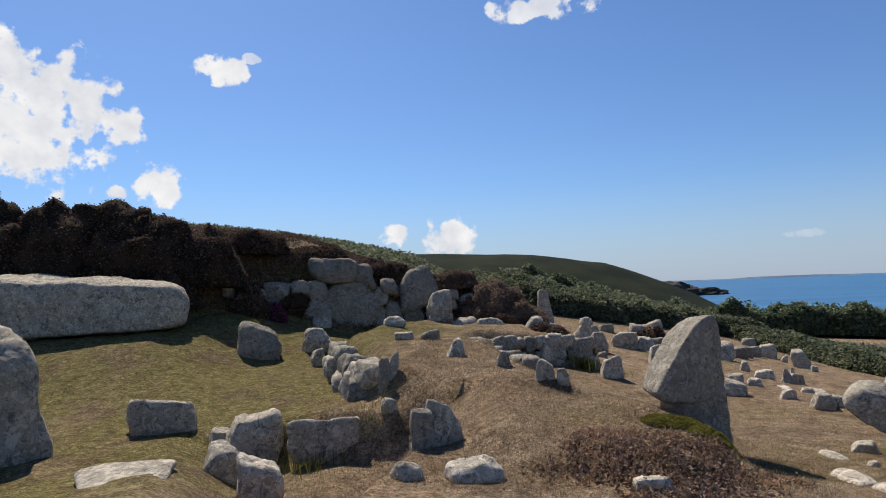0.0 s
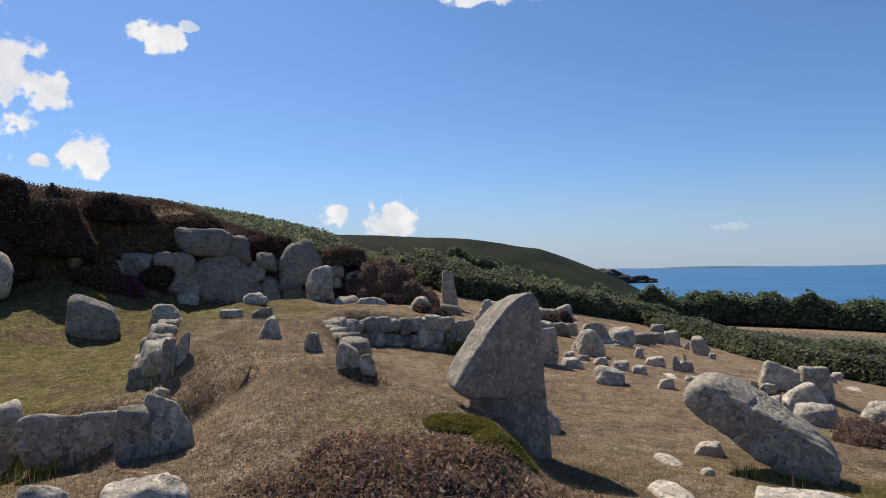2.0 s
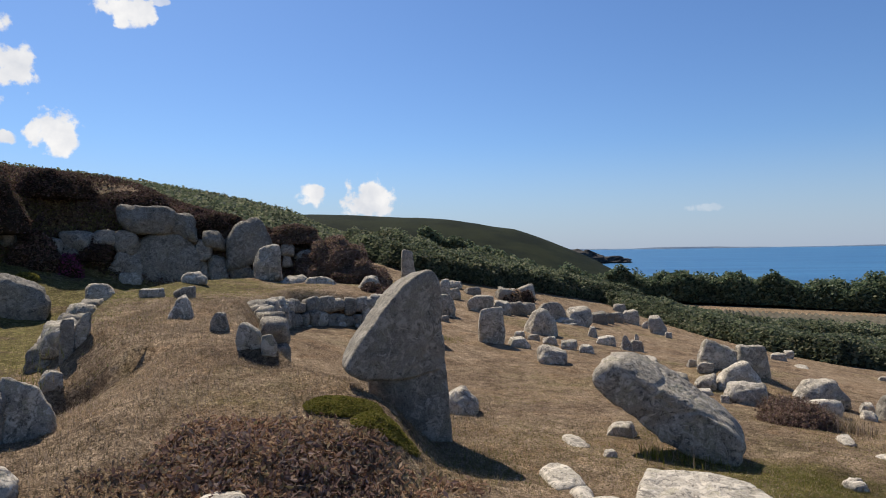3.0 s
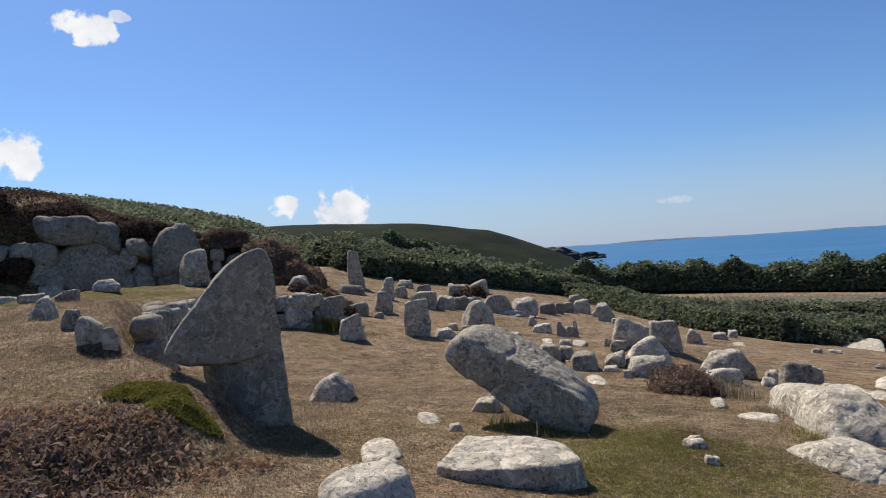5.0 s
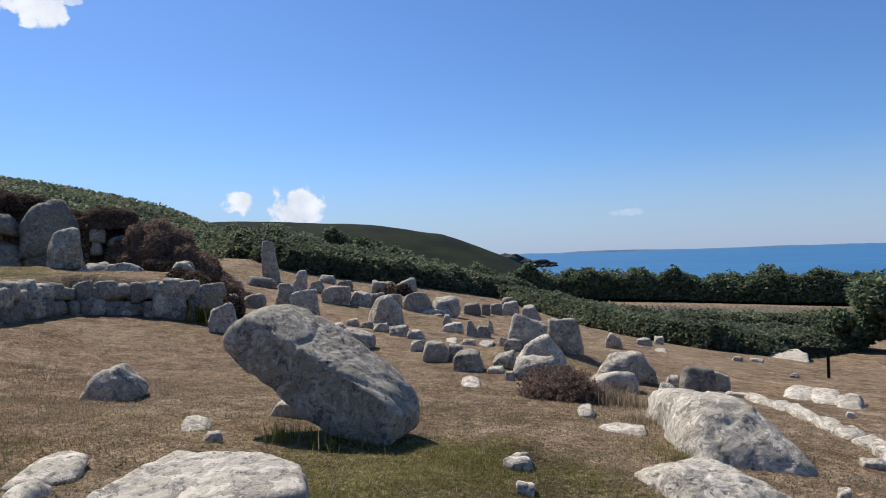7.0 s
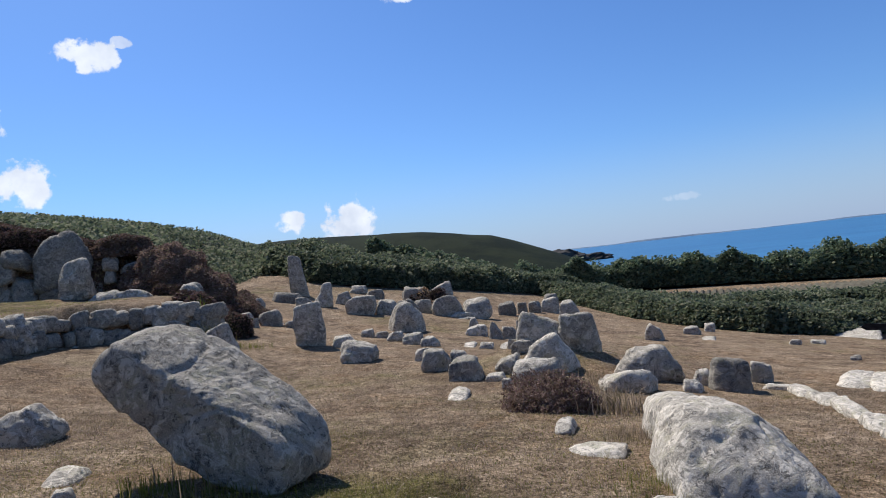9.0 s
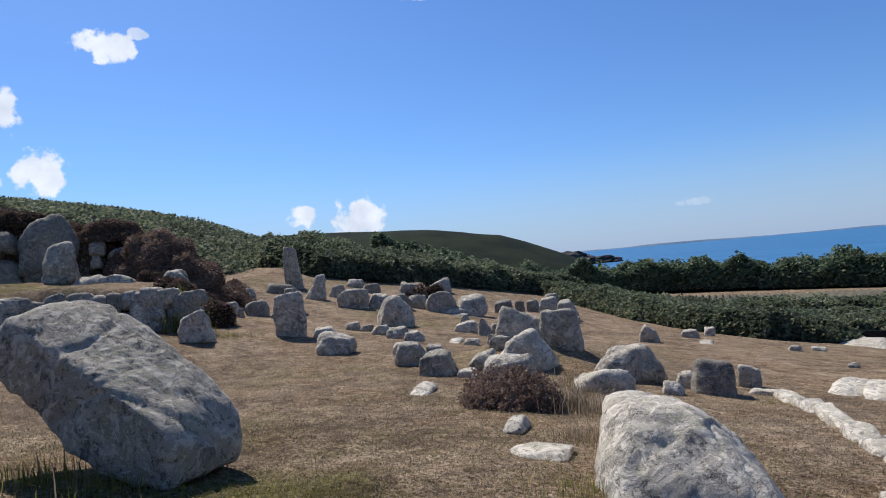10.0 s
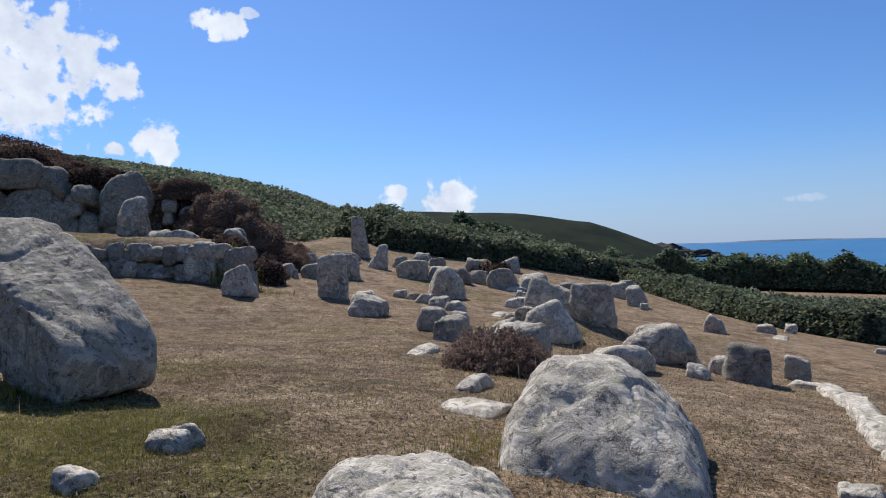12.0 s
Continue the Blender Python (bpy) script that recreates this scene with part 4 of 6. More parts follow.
boulder(-14.05, 26.23, 0.23, 0.49, 0.25, 0.43, 34, box=3.4, seed=628, mat=DARK_SHADED)
boulder(-14.92, 24.97, 0.29, 0.51, 0.26, 0.38, 37, box=3.4, seed=825, mat=DARK_SHADED)
boulder(-11.15, 22.19, -0.92, 1.57, 1.10, 1.30, 34, slope=-0.3, box=3.4, seed=913, mat=DARK_SHADED, label='mossy rock at the foot of the bank')
boulder(15.44, 18.88, -3.35, 0.76, 1.96, 0.15, -33, box=3.6, taper=0.8, rough=0.2, seed=86, mat=PALE, label='pale flat kerb stone in turf')
boulder(15.74, 18.41, -3.33, 0.69, 2.00, 0.15, -34, box=3.6, taper=0.8, rough=0.2, seed=330, mat=PALE, label='pale flat kerb stone in turf')
boulder(15.63, 17.53, -3.24, 0.54, 1.63, 0.15, -36, box=3.6, taper=0.8, rough=0.2, seed=537, mat=PALE, label='pale flat kerb stone in turf')
boulder(10.46, 10.44, -2.02, 0.13, 0.11, 0.15, -36, seed=821, mat=PALE, label='small pale stone at the end of a kerb')
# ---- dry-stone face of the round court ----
boulder(-0.73, 15.12, -1.57, 0.46, 0.5, 0.38, 108, box=3.4, taper=1.0, upright=True, seed=296, mat=DARK_SHADED, label='rough wall stone facing the round court', detail=3, group='round court wall')
boulder(-0.99, 15.81, -1.57, 0.62, 0.5, 0.36, 102, box=3.4, taper=1.0, upright=True, seed=26, mat=DARK_SHADED, label='rough wall stone facing the round court', detail=3, group='round court wall')
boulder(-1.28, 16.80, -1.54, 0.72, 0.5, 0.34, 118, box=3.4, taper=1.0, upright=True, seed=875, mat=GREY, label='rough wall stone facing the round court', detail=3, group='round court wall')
boulder(-0.74, 15.05, -1.07, 0.65, 0.5, 0.43, 110, box=3.4, taper=1.0, upright=True, seed=91, mat=DARK_SHADED, label='rough wall stone facing the round court', detail=3, group='round court wall')
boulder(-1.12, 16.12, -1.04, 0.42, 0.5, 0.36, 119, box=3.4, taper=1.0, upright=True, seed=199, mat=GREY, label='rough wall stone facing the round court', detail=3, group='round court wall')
boulder(-1.32, 16.61, -1.11, 0.53, 0.5, 0.39, 120, box=3.4, taper=1.0, upright=True, seed=83, mat=DARK_SHADED, label='rough wall stone facing the round court', detail=3, group='round court wall')
boulder(-0.77, 15.23, -0.59, 0.80, 0.5, 0.40, 99, box=3.4, taper=1.0, upright=True, seed=689, mat=DARK_SHADED, label='rough wall stone facing the round court', detail=3, group='round court wall')
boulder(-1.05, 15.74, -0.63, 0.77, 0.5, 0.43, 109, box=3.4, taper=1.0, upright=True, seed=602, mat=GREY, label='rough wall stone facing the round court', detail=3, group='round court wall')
boulder(-1.33, 16.72, -0.57, 0.50, 0.5, 0.36, 104, box=3.4, taper=1.0, upright=True, seed=596, mat=DARK_SHADED, label='rough wall stone facing the round court', detail=3, group='round court wall')
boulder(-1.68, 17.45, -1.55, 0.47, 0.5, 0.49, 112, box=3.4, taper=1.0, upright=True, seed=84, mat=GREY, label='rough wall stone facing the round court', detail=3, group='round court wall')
boulder(-1.80, 18.00, -1.55, 0.78, 0.5, 0.30, 125, box=3.4, taper=1.0, upright=True, seed=420, mat=DARK_SHADED, label='rough wall stone facing the round court', detail=3, group='round court wall')
boulder(-2.20, 18.58, -1.44, 0.45, 0.5, 0.42, 109, box=3.4, taper=1.0, upright=True, seed=613, mat=DARK_SHADED, label='rough wall stone facing the round court', detail=3, group='round court wall')
boulder(-1.50, 17.23, -1.12, 0.42, 0.5, 0.31, 112, box=3.4, taper=1.0, upright=True, seed=297, mat=DARK_SHADED, label='rough wall stone facing the round court', detail=3, group='round court wall')
boulder(-1.86, 17.73, -1.12, 0.79, 0.5, 0.38, 102, box=3.4, taper=1.0, upright=True, seed=172, mat=DARK_SHADED, label='rough wall stone facing the round court', detail=3, group='round court wall')
boulder(-2.26, 18.57, -1.07, 0.48, 0.5, 0.31, 132, box=3.4, taper=1.0, upright=True, seed=125, mat=DARK_SHADED, label='rough wall stone facing the round court', detail=3, group='round court wall')
boulder(-1.63, 17.21, -0.67, 0.80, 0.5, 0.43, 115, box=3.4, taper=1.0, upright=True, seed=503, mat=DARK_SHADED, label='rough wall stone facing the round court', detail=3, group='round court wall')
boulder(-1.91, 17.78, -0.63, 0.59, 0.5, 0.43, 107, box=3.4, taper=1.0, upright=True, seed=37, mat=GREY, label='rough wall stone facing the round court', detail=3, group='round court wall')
boulder(-2.21, 18.40, -0.63, 0.62, 0.5, 0.45, 111, box=3.4, taper=1.0, upright=True, seed=322, mat=DARK_SHADED, label='rough wall stone facing the round court', detail=3, group='round court wall')
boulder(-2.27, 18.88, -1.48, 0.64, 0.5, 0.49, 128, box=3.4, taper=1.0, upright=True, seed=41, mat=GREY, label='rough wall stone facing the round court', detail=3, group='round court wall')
boulder(-2.49, 19.27, -1.50, 0.58, 0.5, 0.49, 110, box=3.4, taper=1.0, upright=True, seed=303, mat=DARK_SHADED, label='rough wall stone facing the round court', detail=3, group='round court wall')
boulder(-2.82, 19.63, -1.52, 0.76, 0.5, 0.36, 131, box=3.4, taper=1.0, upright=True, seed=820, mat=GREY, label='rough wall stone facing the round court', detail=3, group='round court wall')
boulder(-2.44, 18.93, -1.01, 0.57, 0.5, 0.40, 125, box=3.4, taper=1.0, upright=True, seed=195, mat=DARK_SHADED, label='rough wall stone facing the round court', detail=3, group='round court wall')
boulder(-2.56, 19.28, -1.11, 0.66, 0.5, 0.45, 133, box=3.4, taper=1.0, upright=True, seed=704, mat=DARK_SHADED, label='rough wall stone facing the round court', detail=3, group='round court wall')
boulder(-2.78, 19.63, -1.08, 0.60, 0.5, 0.38, 112, box=3.4, taper=1.0, upright=True, seed=160, mat=DARK_SHADED, label='rough wall stone facing the round court', detail=3, group='round court wall')
boulder(-2.51, 18.99, -0.58, 0.52, 0.5, 0.38, 112, box=3.4, taper=1.0, upright=True, seed=54, mat=DARK_SHADED, label='rough wall stone facing the round court', detail=3, group='round court wall')
boulder(-2.58, 19.22, -0.61, 0.65, 0.5, 0.46, 134, box=3.4, taper=1.0, upright=True, seed=450, mat=DARK_SHADED, label='rough wall stone facing the round court', detail=3, group='round court wall')
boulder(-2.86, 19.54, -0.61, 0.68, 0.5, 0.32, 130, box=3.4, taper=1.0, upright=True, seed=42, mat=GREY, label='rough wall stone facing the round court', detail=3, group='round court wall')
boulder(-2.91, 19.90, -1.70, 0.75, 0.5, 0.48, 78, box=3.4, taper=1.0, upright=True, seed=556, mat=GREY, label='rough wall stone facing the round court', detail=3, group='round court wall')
boulder(-2.91, 20.46, -1.71, 0.72, 0.5, 0.36, 107, box=3.4, taper=1.0, upright=True, seed=97, mat=DARK_SHADED, label='rough wall stone facing the round court', detail=3, group='round court wall')
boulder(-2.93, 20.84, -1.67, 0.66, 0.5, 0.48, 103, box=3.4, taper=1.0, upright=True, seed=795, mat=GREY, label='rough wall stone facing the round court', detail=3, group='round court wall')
boulder(-2.88, 19.89, -1.25, 0.75, 0.5, 0.34, 90, box=3.4, taper=1.0, upright=True, seed=817, mat=DARK_SHADED, label='rough wall stone facing the round court', detail=3, group='round court wall')
boulder(-2.95, 20.39, -1.28, 0.75, 0.5, 0.34, 87, box=3.4, taper=1.0, upright=True, seed=554, mat=DARK_SHADED, label='rough wall stone facing the round court', detail=3, group='round court wall')
boulder(-2.97, 21.04, -1.21, 0.42, 0.5, 0.36, 99, box=3.4, taper=1.0, upright=True, seed=495, mat=DARK_SHADED, label='rough wall stone facing the round court', detail=3, group='round court wall')
boulder(-2.94, 19.89, -0.81, 0.51, 0.5, 0.47, 108, box=3.4, taper=1.0, upright=True, seed=641, mat=DARK_SHADED, label='rough wall stone facing the round court', detail=3, group='round court wall')
boulder(-3.01, 20.56, -0.71, 0.65, 0.5, 0.36, 105, box=3.4, taper=1.0, upright=True, seed=312, mat=DARK_SHADED, label='rough wall stone facing the round court', detail=3, group='round court wall')
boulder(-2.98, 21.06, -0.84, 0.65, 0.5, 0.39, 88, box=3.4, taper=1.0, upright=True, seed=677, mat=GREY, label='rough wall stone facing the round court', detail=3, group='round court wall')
boulder(-2.97, 21.31, -1.62, 0.45, 0.5, 0.33, 99, box=3.4, taper=1.0, upright=True, seed=380, mat=DARK_SHADED, label='rough wall stone facing the round court', detail=3, group='round court wall')
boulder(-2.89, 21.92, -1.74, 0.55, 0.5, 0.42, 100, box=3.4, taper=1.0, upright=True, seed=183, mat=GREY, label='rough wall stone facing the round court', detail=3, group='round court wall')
boulder(-2.92, 22.42, -1.75, 0.54, 0.5, 0.36, 100, box=3.4, taper=1.0, upright=True, seed=849, mat=DARK_SHADED, label='rough wall stone facing the round court', detail=3, group='round court wall')
boulder(-2.94, 21.53, -1.28, 0.73, 0.5, 0.49, 86, box=3.4, taper=1.0, upright=True, seed=587, mat=DARK_SHADED, label='rough wall stone facing the round court', detail=3, group='round court wall')
boulder(-2.89, 21.99, -1.20, 0.79, 0.5, 0.32, 94, box=3.4, taper=1.0, upright=True, seed=632, mat=DARK_SHADED, label='rough wall stone facing the round court', detail=3, group='round court wall')
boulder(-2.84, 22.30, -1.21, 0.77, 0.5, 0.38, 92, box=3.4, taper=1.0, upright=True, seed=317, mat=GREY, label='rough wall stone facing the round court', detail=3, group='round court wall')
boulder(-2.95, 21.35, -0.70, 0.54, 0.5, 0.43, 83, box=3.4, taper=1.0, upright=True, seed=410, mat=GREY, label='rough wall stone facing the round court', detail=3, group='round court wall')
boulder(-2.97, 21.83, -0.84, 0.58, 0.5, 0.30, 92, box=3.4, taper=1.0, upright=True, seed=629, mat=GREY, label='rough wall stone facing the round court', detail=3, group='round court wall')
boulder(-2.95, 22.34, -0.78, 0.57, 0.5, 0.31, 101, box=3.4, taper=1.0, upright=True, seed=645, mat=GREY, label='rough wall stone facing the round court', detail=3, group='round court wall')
boulder(-2.81, 22.83, -1.71, 0.54, 0.5, 0.32, 87, box=3.4, taper=1.0, upright=True, seed=618, mat=DARK_SHADED, label='rough wall stone facing the round court', detail=3, group='round court wall')
boulder(-2.74, 23.10, -1.61, 0.51, 0.5, 0.36, 83, box=3.4, taper=1.0, upright=True, seed=697, mat=DARK_SHADED, label='rough wall stone facing the round court', detail=3, group='round court wall')
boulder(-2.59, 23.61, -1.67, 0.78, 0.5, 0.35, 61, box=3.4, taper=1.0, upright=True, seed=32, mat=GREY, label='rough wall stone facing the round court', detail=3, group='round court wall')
boulder(-2.84, 22.68, -1.20, 0.52, 0.5, 0.48, 78, box=3.4, taper=1.0, upright=True, seed=176, mat=DARK_SHADED, label='rough wall stone facing the round court', detail=3, group='round court wall')
boulder(-2.80, 23.10, -1.19, 0.58, 0.5, 0.33, 69, box=3.4, taper=1.0, upright=True, seed=2, mat=DARK_SHADED, label='rough wall stone facing the round court', detail=3, group='round court wall')
boulder(-2.59, 23.71, -1.27, 0.48, 0.5, 0.38, 74, box=3.4, taper=1.0, upright=True, seed=384, mat=DARK_SHADED, label='rough wall stone facing the round court', detail=3, group='round court wall')
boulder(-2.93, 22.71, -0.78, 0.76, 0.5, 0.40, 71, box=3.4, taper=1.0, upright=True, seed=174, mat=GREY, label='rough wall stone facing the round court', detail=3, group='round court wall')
boulder(-2.82, 23.08, -0.76, 0.79, 0.5, 0.36, 83, box=3.4, taper=1.0, upright=True, seed=87, mat=DARK_SHADED, label='rough wall stone facing the round court', detail=3, group='round court wall')
boulder(-2.74, 23.49, -0.82, 0.65, 0.5, 0.30, 87, box=3.4, taper=1.0, upright=True, seed=545, mat=DARK_SHADED, label='rough wall stone facing the round court', detail=3, group='round court wall')
boulder(-2.27, 23.93, -1.78, 0.59, 0.5, 0.45, 58, box=3.4, taper=1.0, upright=True, seed=344, mat=DARK_SHADED, label='rough wall stone facing the round court', detail=3, group='round court wall')
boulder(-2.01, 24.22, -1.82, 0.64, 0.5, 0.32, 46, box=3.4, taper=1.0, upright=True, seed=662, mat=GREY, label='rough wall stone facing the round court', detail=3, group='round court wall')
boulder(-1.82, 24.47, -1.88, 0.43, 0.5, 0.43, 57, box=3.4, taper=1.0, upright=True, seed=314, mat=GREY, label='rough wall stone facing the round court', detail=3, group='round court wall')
boulder(-2.33, 23.92, -1.32, 0.55, 0.5, 0.47, 64, box=3.4, taper=1.0, upright=True, seed=674, mat=DARK_SHADED, label='rough wall stone facing the round court', detail=3, group='round court wall')
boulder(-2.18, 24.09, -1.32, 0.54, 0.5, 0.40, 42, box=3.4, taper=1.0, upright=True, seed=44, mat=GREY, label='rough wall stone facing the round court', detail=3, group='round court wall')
boulder(-1.91, 24.49, -1.47, 0.73, 0.5, 0.44, 47, box=3.4, taper=1.0, upright=True, seed=616, mat=DARK_SHADED, label='rough wall stone facing the round court', detail=3, group='round court wall')
boulder(-2.43, 23.97, -0.89, 0.46, 0.5, 0.50, 36, box=3.4, taper=1.0, upright=True, seed=864, mat=DARK_SHADED, label='rough wall stone facing the round court', detail=3, group='round court wall')
boulder(-2.28, 24.26, -0.90, 0.66, 0.5, 0.30, 51, box=3.4, taper=1.0, upright=True, seed=148, mat=DARK_SHADED, label='rough wall stone facing the round court', detail=3, group='round court wall')
boulder(-2.05, 24.50, -0.89, 0.76, 0.5, 0.45, 49, box=3.4, taper=1.0, upright=True, seed=619, mat=GREY, label='rough wall stone facing the round court', detail=3, group='round court wall')
boulder(-1.66, 24.62, -1.79, 0.58, 0.5, 0.49, 15, box=3.4, taper=1.0, upright=True, seed=707, mat=GREY, label='rough wall stone facing the round court', detail=3, group='round court wall')
boulder(-1.29, 24.83, -1.89, 0.69, 0.5, 0.39, 34, box=3.4, taper=1.0, upright=True, seed=282, mat=GREY, label='rough wall stone facing the round court', detail=3, group='round court wall')
boulder(-0.92, 24.96, -1.78, 0.57, 0.5, 0.43, 26, box=3.4, taper=1.0, upright=True, seed=262, mat=GREY, label='rough wall stone facing the round court', detail=3, group='round court wall')
boulder(-1.59, 24.71, -1.43, 0.43, 0.5, 0.35, 10, box=3.4, taper=1.0, upright=True, seed=776, mat=GREY, label='rough wall stone facing the round court', detail=3, group='round court wall')
boulder(-1.47, 24.80, -1.46, 0.79, 0.5, 0.33, 36, box=3.4, taper=1.0, upright=True, seed=684, mat=DARK_SHADED, label='rough wall stone facing the round court', detail=3, group='round court wall')
boulder(-0.91, 25.01, -1.42, 0.61, 0.5, 0.32, 37, box=3.4, taper=1.0, upright=True, seed=170, mat=DARK_SHADED, label='rough wall stone facing the round court', detail=3, group='round court wall')
boulder(-1.80, 24.72, -0.86, 0.74, 0.5, 0.32, 24, box=3.4, taper=1.0, upright=True, seed=676, mat=DARK_SHADED, label='rough wall stone facing the round court', detail=3, group='round court wall')
boulder(-1.25, 24.92, -1.00, 0.45, 0.5, 0.47, 7, box=3.4, taper=1.0, upright=True, seed=785, mat=DARK_SHADED, label='rough wall stone facing the round court', detail=3, group='round court wall')
boulder(-0.96, 25.03, -0.92, 0.52, 0.5, 0.42, 30, box=3.4, taper=1.0, upright=True, seed=864, mat=GREY, label='rough wall stone facing the round court', detail=3, group='round court wall')
boulder(-0.57, 25.03, -1.90, 0.48, 0.5, 0.45, -5, box=3.4, taper=1.0, upright=True, seed=58, mat=DARK_SHADED, label='rough wall stone facing the round court', detail=3, group='round court wall')
boulder(-0.25, 25.06, -1.78, 0.69, 0.5, 0.43, -4, box=3.4, taper=1.0, upright=True, seed=141, mat=GREY, label='rough wall stone facing the round court', detail=3, group='round court wall')
boulder(0.09, 25.08, -1.86, 0.63, 0.5, 0.41, 17, box=3.4, taper=1.0, upright=True, seed=776, mat=DARK_SHADED, label='rough wall stone facing the round court', detail=3, group='round court wall')
boulder(-0.68, 25.05, -1.42, 0.56, 0.5, 0.36, 20, box=3.4, taper=1.0, upright=True, seed=693, mat=GREY, label='rough wall stone facing the round court', detail=3, group='round court wall')
boulder(-0.28, 25.09, -1.43, 0.62, 0.5, 0.32, -4, box=3.4, taper=1.0, upright=True, seed=547, mat=DARK_SHADED, label='rough wall stone facing the round court', detail=3, group='round court wall')
boulder(-0.13, 25.11, -1.36, 0.46, 0.5, 0.36, 7, box=3.4, taper=1.0, upright=True, seed=42, mat=GREY, label='rough wall stone facing the round court', detail=3, group='round court wall')
boulder(-0.62, 25.10, -0.86, 0.72, 0.5, 0.33, 1, box=3.4, taper=1.0, upright=True, seed=5, mat=GREY, label='rough wall stone facing the round court', detail=3, group='round court wall')
boulder(-0.30, 25.13, -0.88, 0.59, 0.5, 0.45, -4, box=3.4, taper=1.0, upright=True, seed=338, mat=GREY, label='rough wall stone facing the round court', detail=3, group='round court wall')
boulder(0.01, 25.17, -1.00, 0.44, 0.5, 0.32, -8, box=3.4, taper=1.0, upright=True, seed=855, mat=DARK_SHADED, label='rough wall stone facing the round court', detail=3, group='round court wall')
boulder(0.29, 25.11, -1.81, 0.55, 0.5, 0.30, -5, box=3.4, taper=1.0, upright=True, seed=599, mat=DARK_SHADED, label='rough wall stone facing the round court', detail=3, group='round court wall')
boulder(0.68, 25.13, -1.88, 0.47, 0.5, 0.42, 5, box=3.4, taper=1.0, upright=True, seed=380, mat=DARK_SHADED, label='rough wall stone facing the round court', detail=3, group='round court wall')
boulder(0.94, 25.14, -1.81, 0.77, 0.5, 0.47, -1, box=3.4, taper=1.0, upright=True, seed=611, mat=GREY, label='rough wall stone facing the round court', detail=3, group='round court wall')
boulder(0.45, 25.15, -1.38, 0.43, 0.5, 0.33, 3, box=3.4, taper=1.0, upright=True, seed=848, mat=DARK_SHADED, label='rough wall stone facing the round court', detail=3, group='round court wall')
boulder(0.50, 25.16, -1.44, 0.66, 0.5, 0.34, -8, box=3.4, taper=1.0, upright=True, seed=858, mat=DARK_SHADED, label='rough wall stone facing the round court', detail=3, group='round court wall')
boulder(0.77, 25.18, -1.35, 0.55, 0.5, 0.49, 14, box=3.4, taper=1.0, upright=True, seed=152, mat=DARK_SHADED, label='rough wall stone facing the round court', detail=3, group='round court wall')
boulder(0.16, 25.18, -0.88, 0.66, 0.5, 0.36, 8, box=3.4, taper=1.0, upright=True, seed=778, mat=GREY, label='rough wall stone facing the round court', detail=3, group='round court wall')
boulder(0.60, 25.21, -1.00, 0.71, 0.5, 0.31, -11, box=3.4, taper=1.0, upright=True, seed=354, mat=DARK_SHADED, label='rough wall stone facing the round court', detail=3, group='round court wall')
boulder(0.84, 25.22, -1.00, 0.77, 0.5, 0.37, 13, box=3.4, taper=1.0, upright=True, seed=807, mat=DARK_SHADED, label='rough wall stone facing the round court', detail=3, group='round court wall')
# ---- kerb wall of the mound towards the lawn ----
boulder(-4.62, 14.14, -1.09, 1.13, 0.7, 0.63, 108, box=4.5, taper=0.88, seed=11, mat=DARK_SHADED, label='lichened kerb stone edging the mound above the lawn', group='kerb of the mound')
boulder(-4.42, 14.14, -0.65, 1.13, 0.7, 0.59, 125, box=4.5, taper=0.88, seed=233, mat=GREY, label='lichened kerb stone edging the mound above the lawn', group='kerb of the mound')
boulder(-5.02, 14.90, -1.13, 1.12, 0.7, 0.70, 116, box=4.5, taper=0.88, seed=347, mat=GREY, label='lichened kerb stone edging the mound above the lawn', group='kerb of the mound')
boulder(-4.83, 14.92, -0.69, 1.19, 0.7, 0.51, 123, box=4.5, taper=0.88, seed=345, mat=GREY, label='lichened kerb stone edging the mound above the lawn', group='kerb of the mound')
boulder(-5.72, 16.20, -1.13, 1.19, 0.7, 0.50, 108, box=4.5, taper=0.88, seed=677, mat=GREY, label='lichened kerb stone edging the mound above the lawn', group='kerb of the mound')
boulder(-5.47, 16.11, -0.70, 1.25, 0.7, 0.58, 117, box=4.5, taper=0.88, seed=676, mat=DARK_SHADED, label='lichened kerb stone edging the mound above the lawn', group='kerb of the mound')
boulder(-6.51, 17.80, -0.99, 1.09, 0.7, 0.68, 116, box=4.5, taper=0.88, seed=713, mat=GREY, label='lichened kerb stone edging the mound above the lawn', group='kerb of the mound')
boulder(-6.21, 17.58, -0.57, 1.08, 0.7, 0.52, 117, box=4.5, taper=0.88, seed=684, mat=GREY, label='lichened kerb stone edging the mound above the lawn', group='kerb of the mound')
boulder(-6.99, 18.83, -1.01, 1.11, 0.7, 0.61, 118, box=4.5, taper=0.88, seed=84, mat=GREY, label='lichened kerb stone edging the mound above the lawn', group='kerb of the mound')
boulder(-6.91, 19.10, -0.59, 1.13, 0.7, 0.57, 111, box=4.5, taper=0.88, seed=706, mat=DARK_SHADED, label='lichened kerb stone edging the mound above the lawn', group='kerb of the mound')
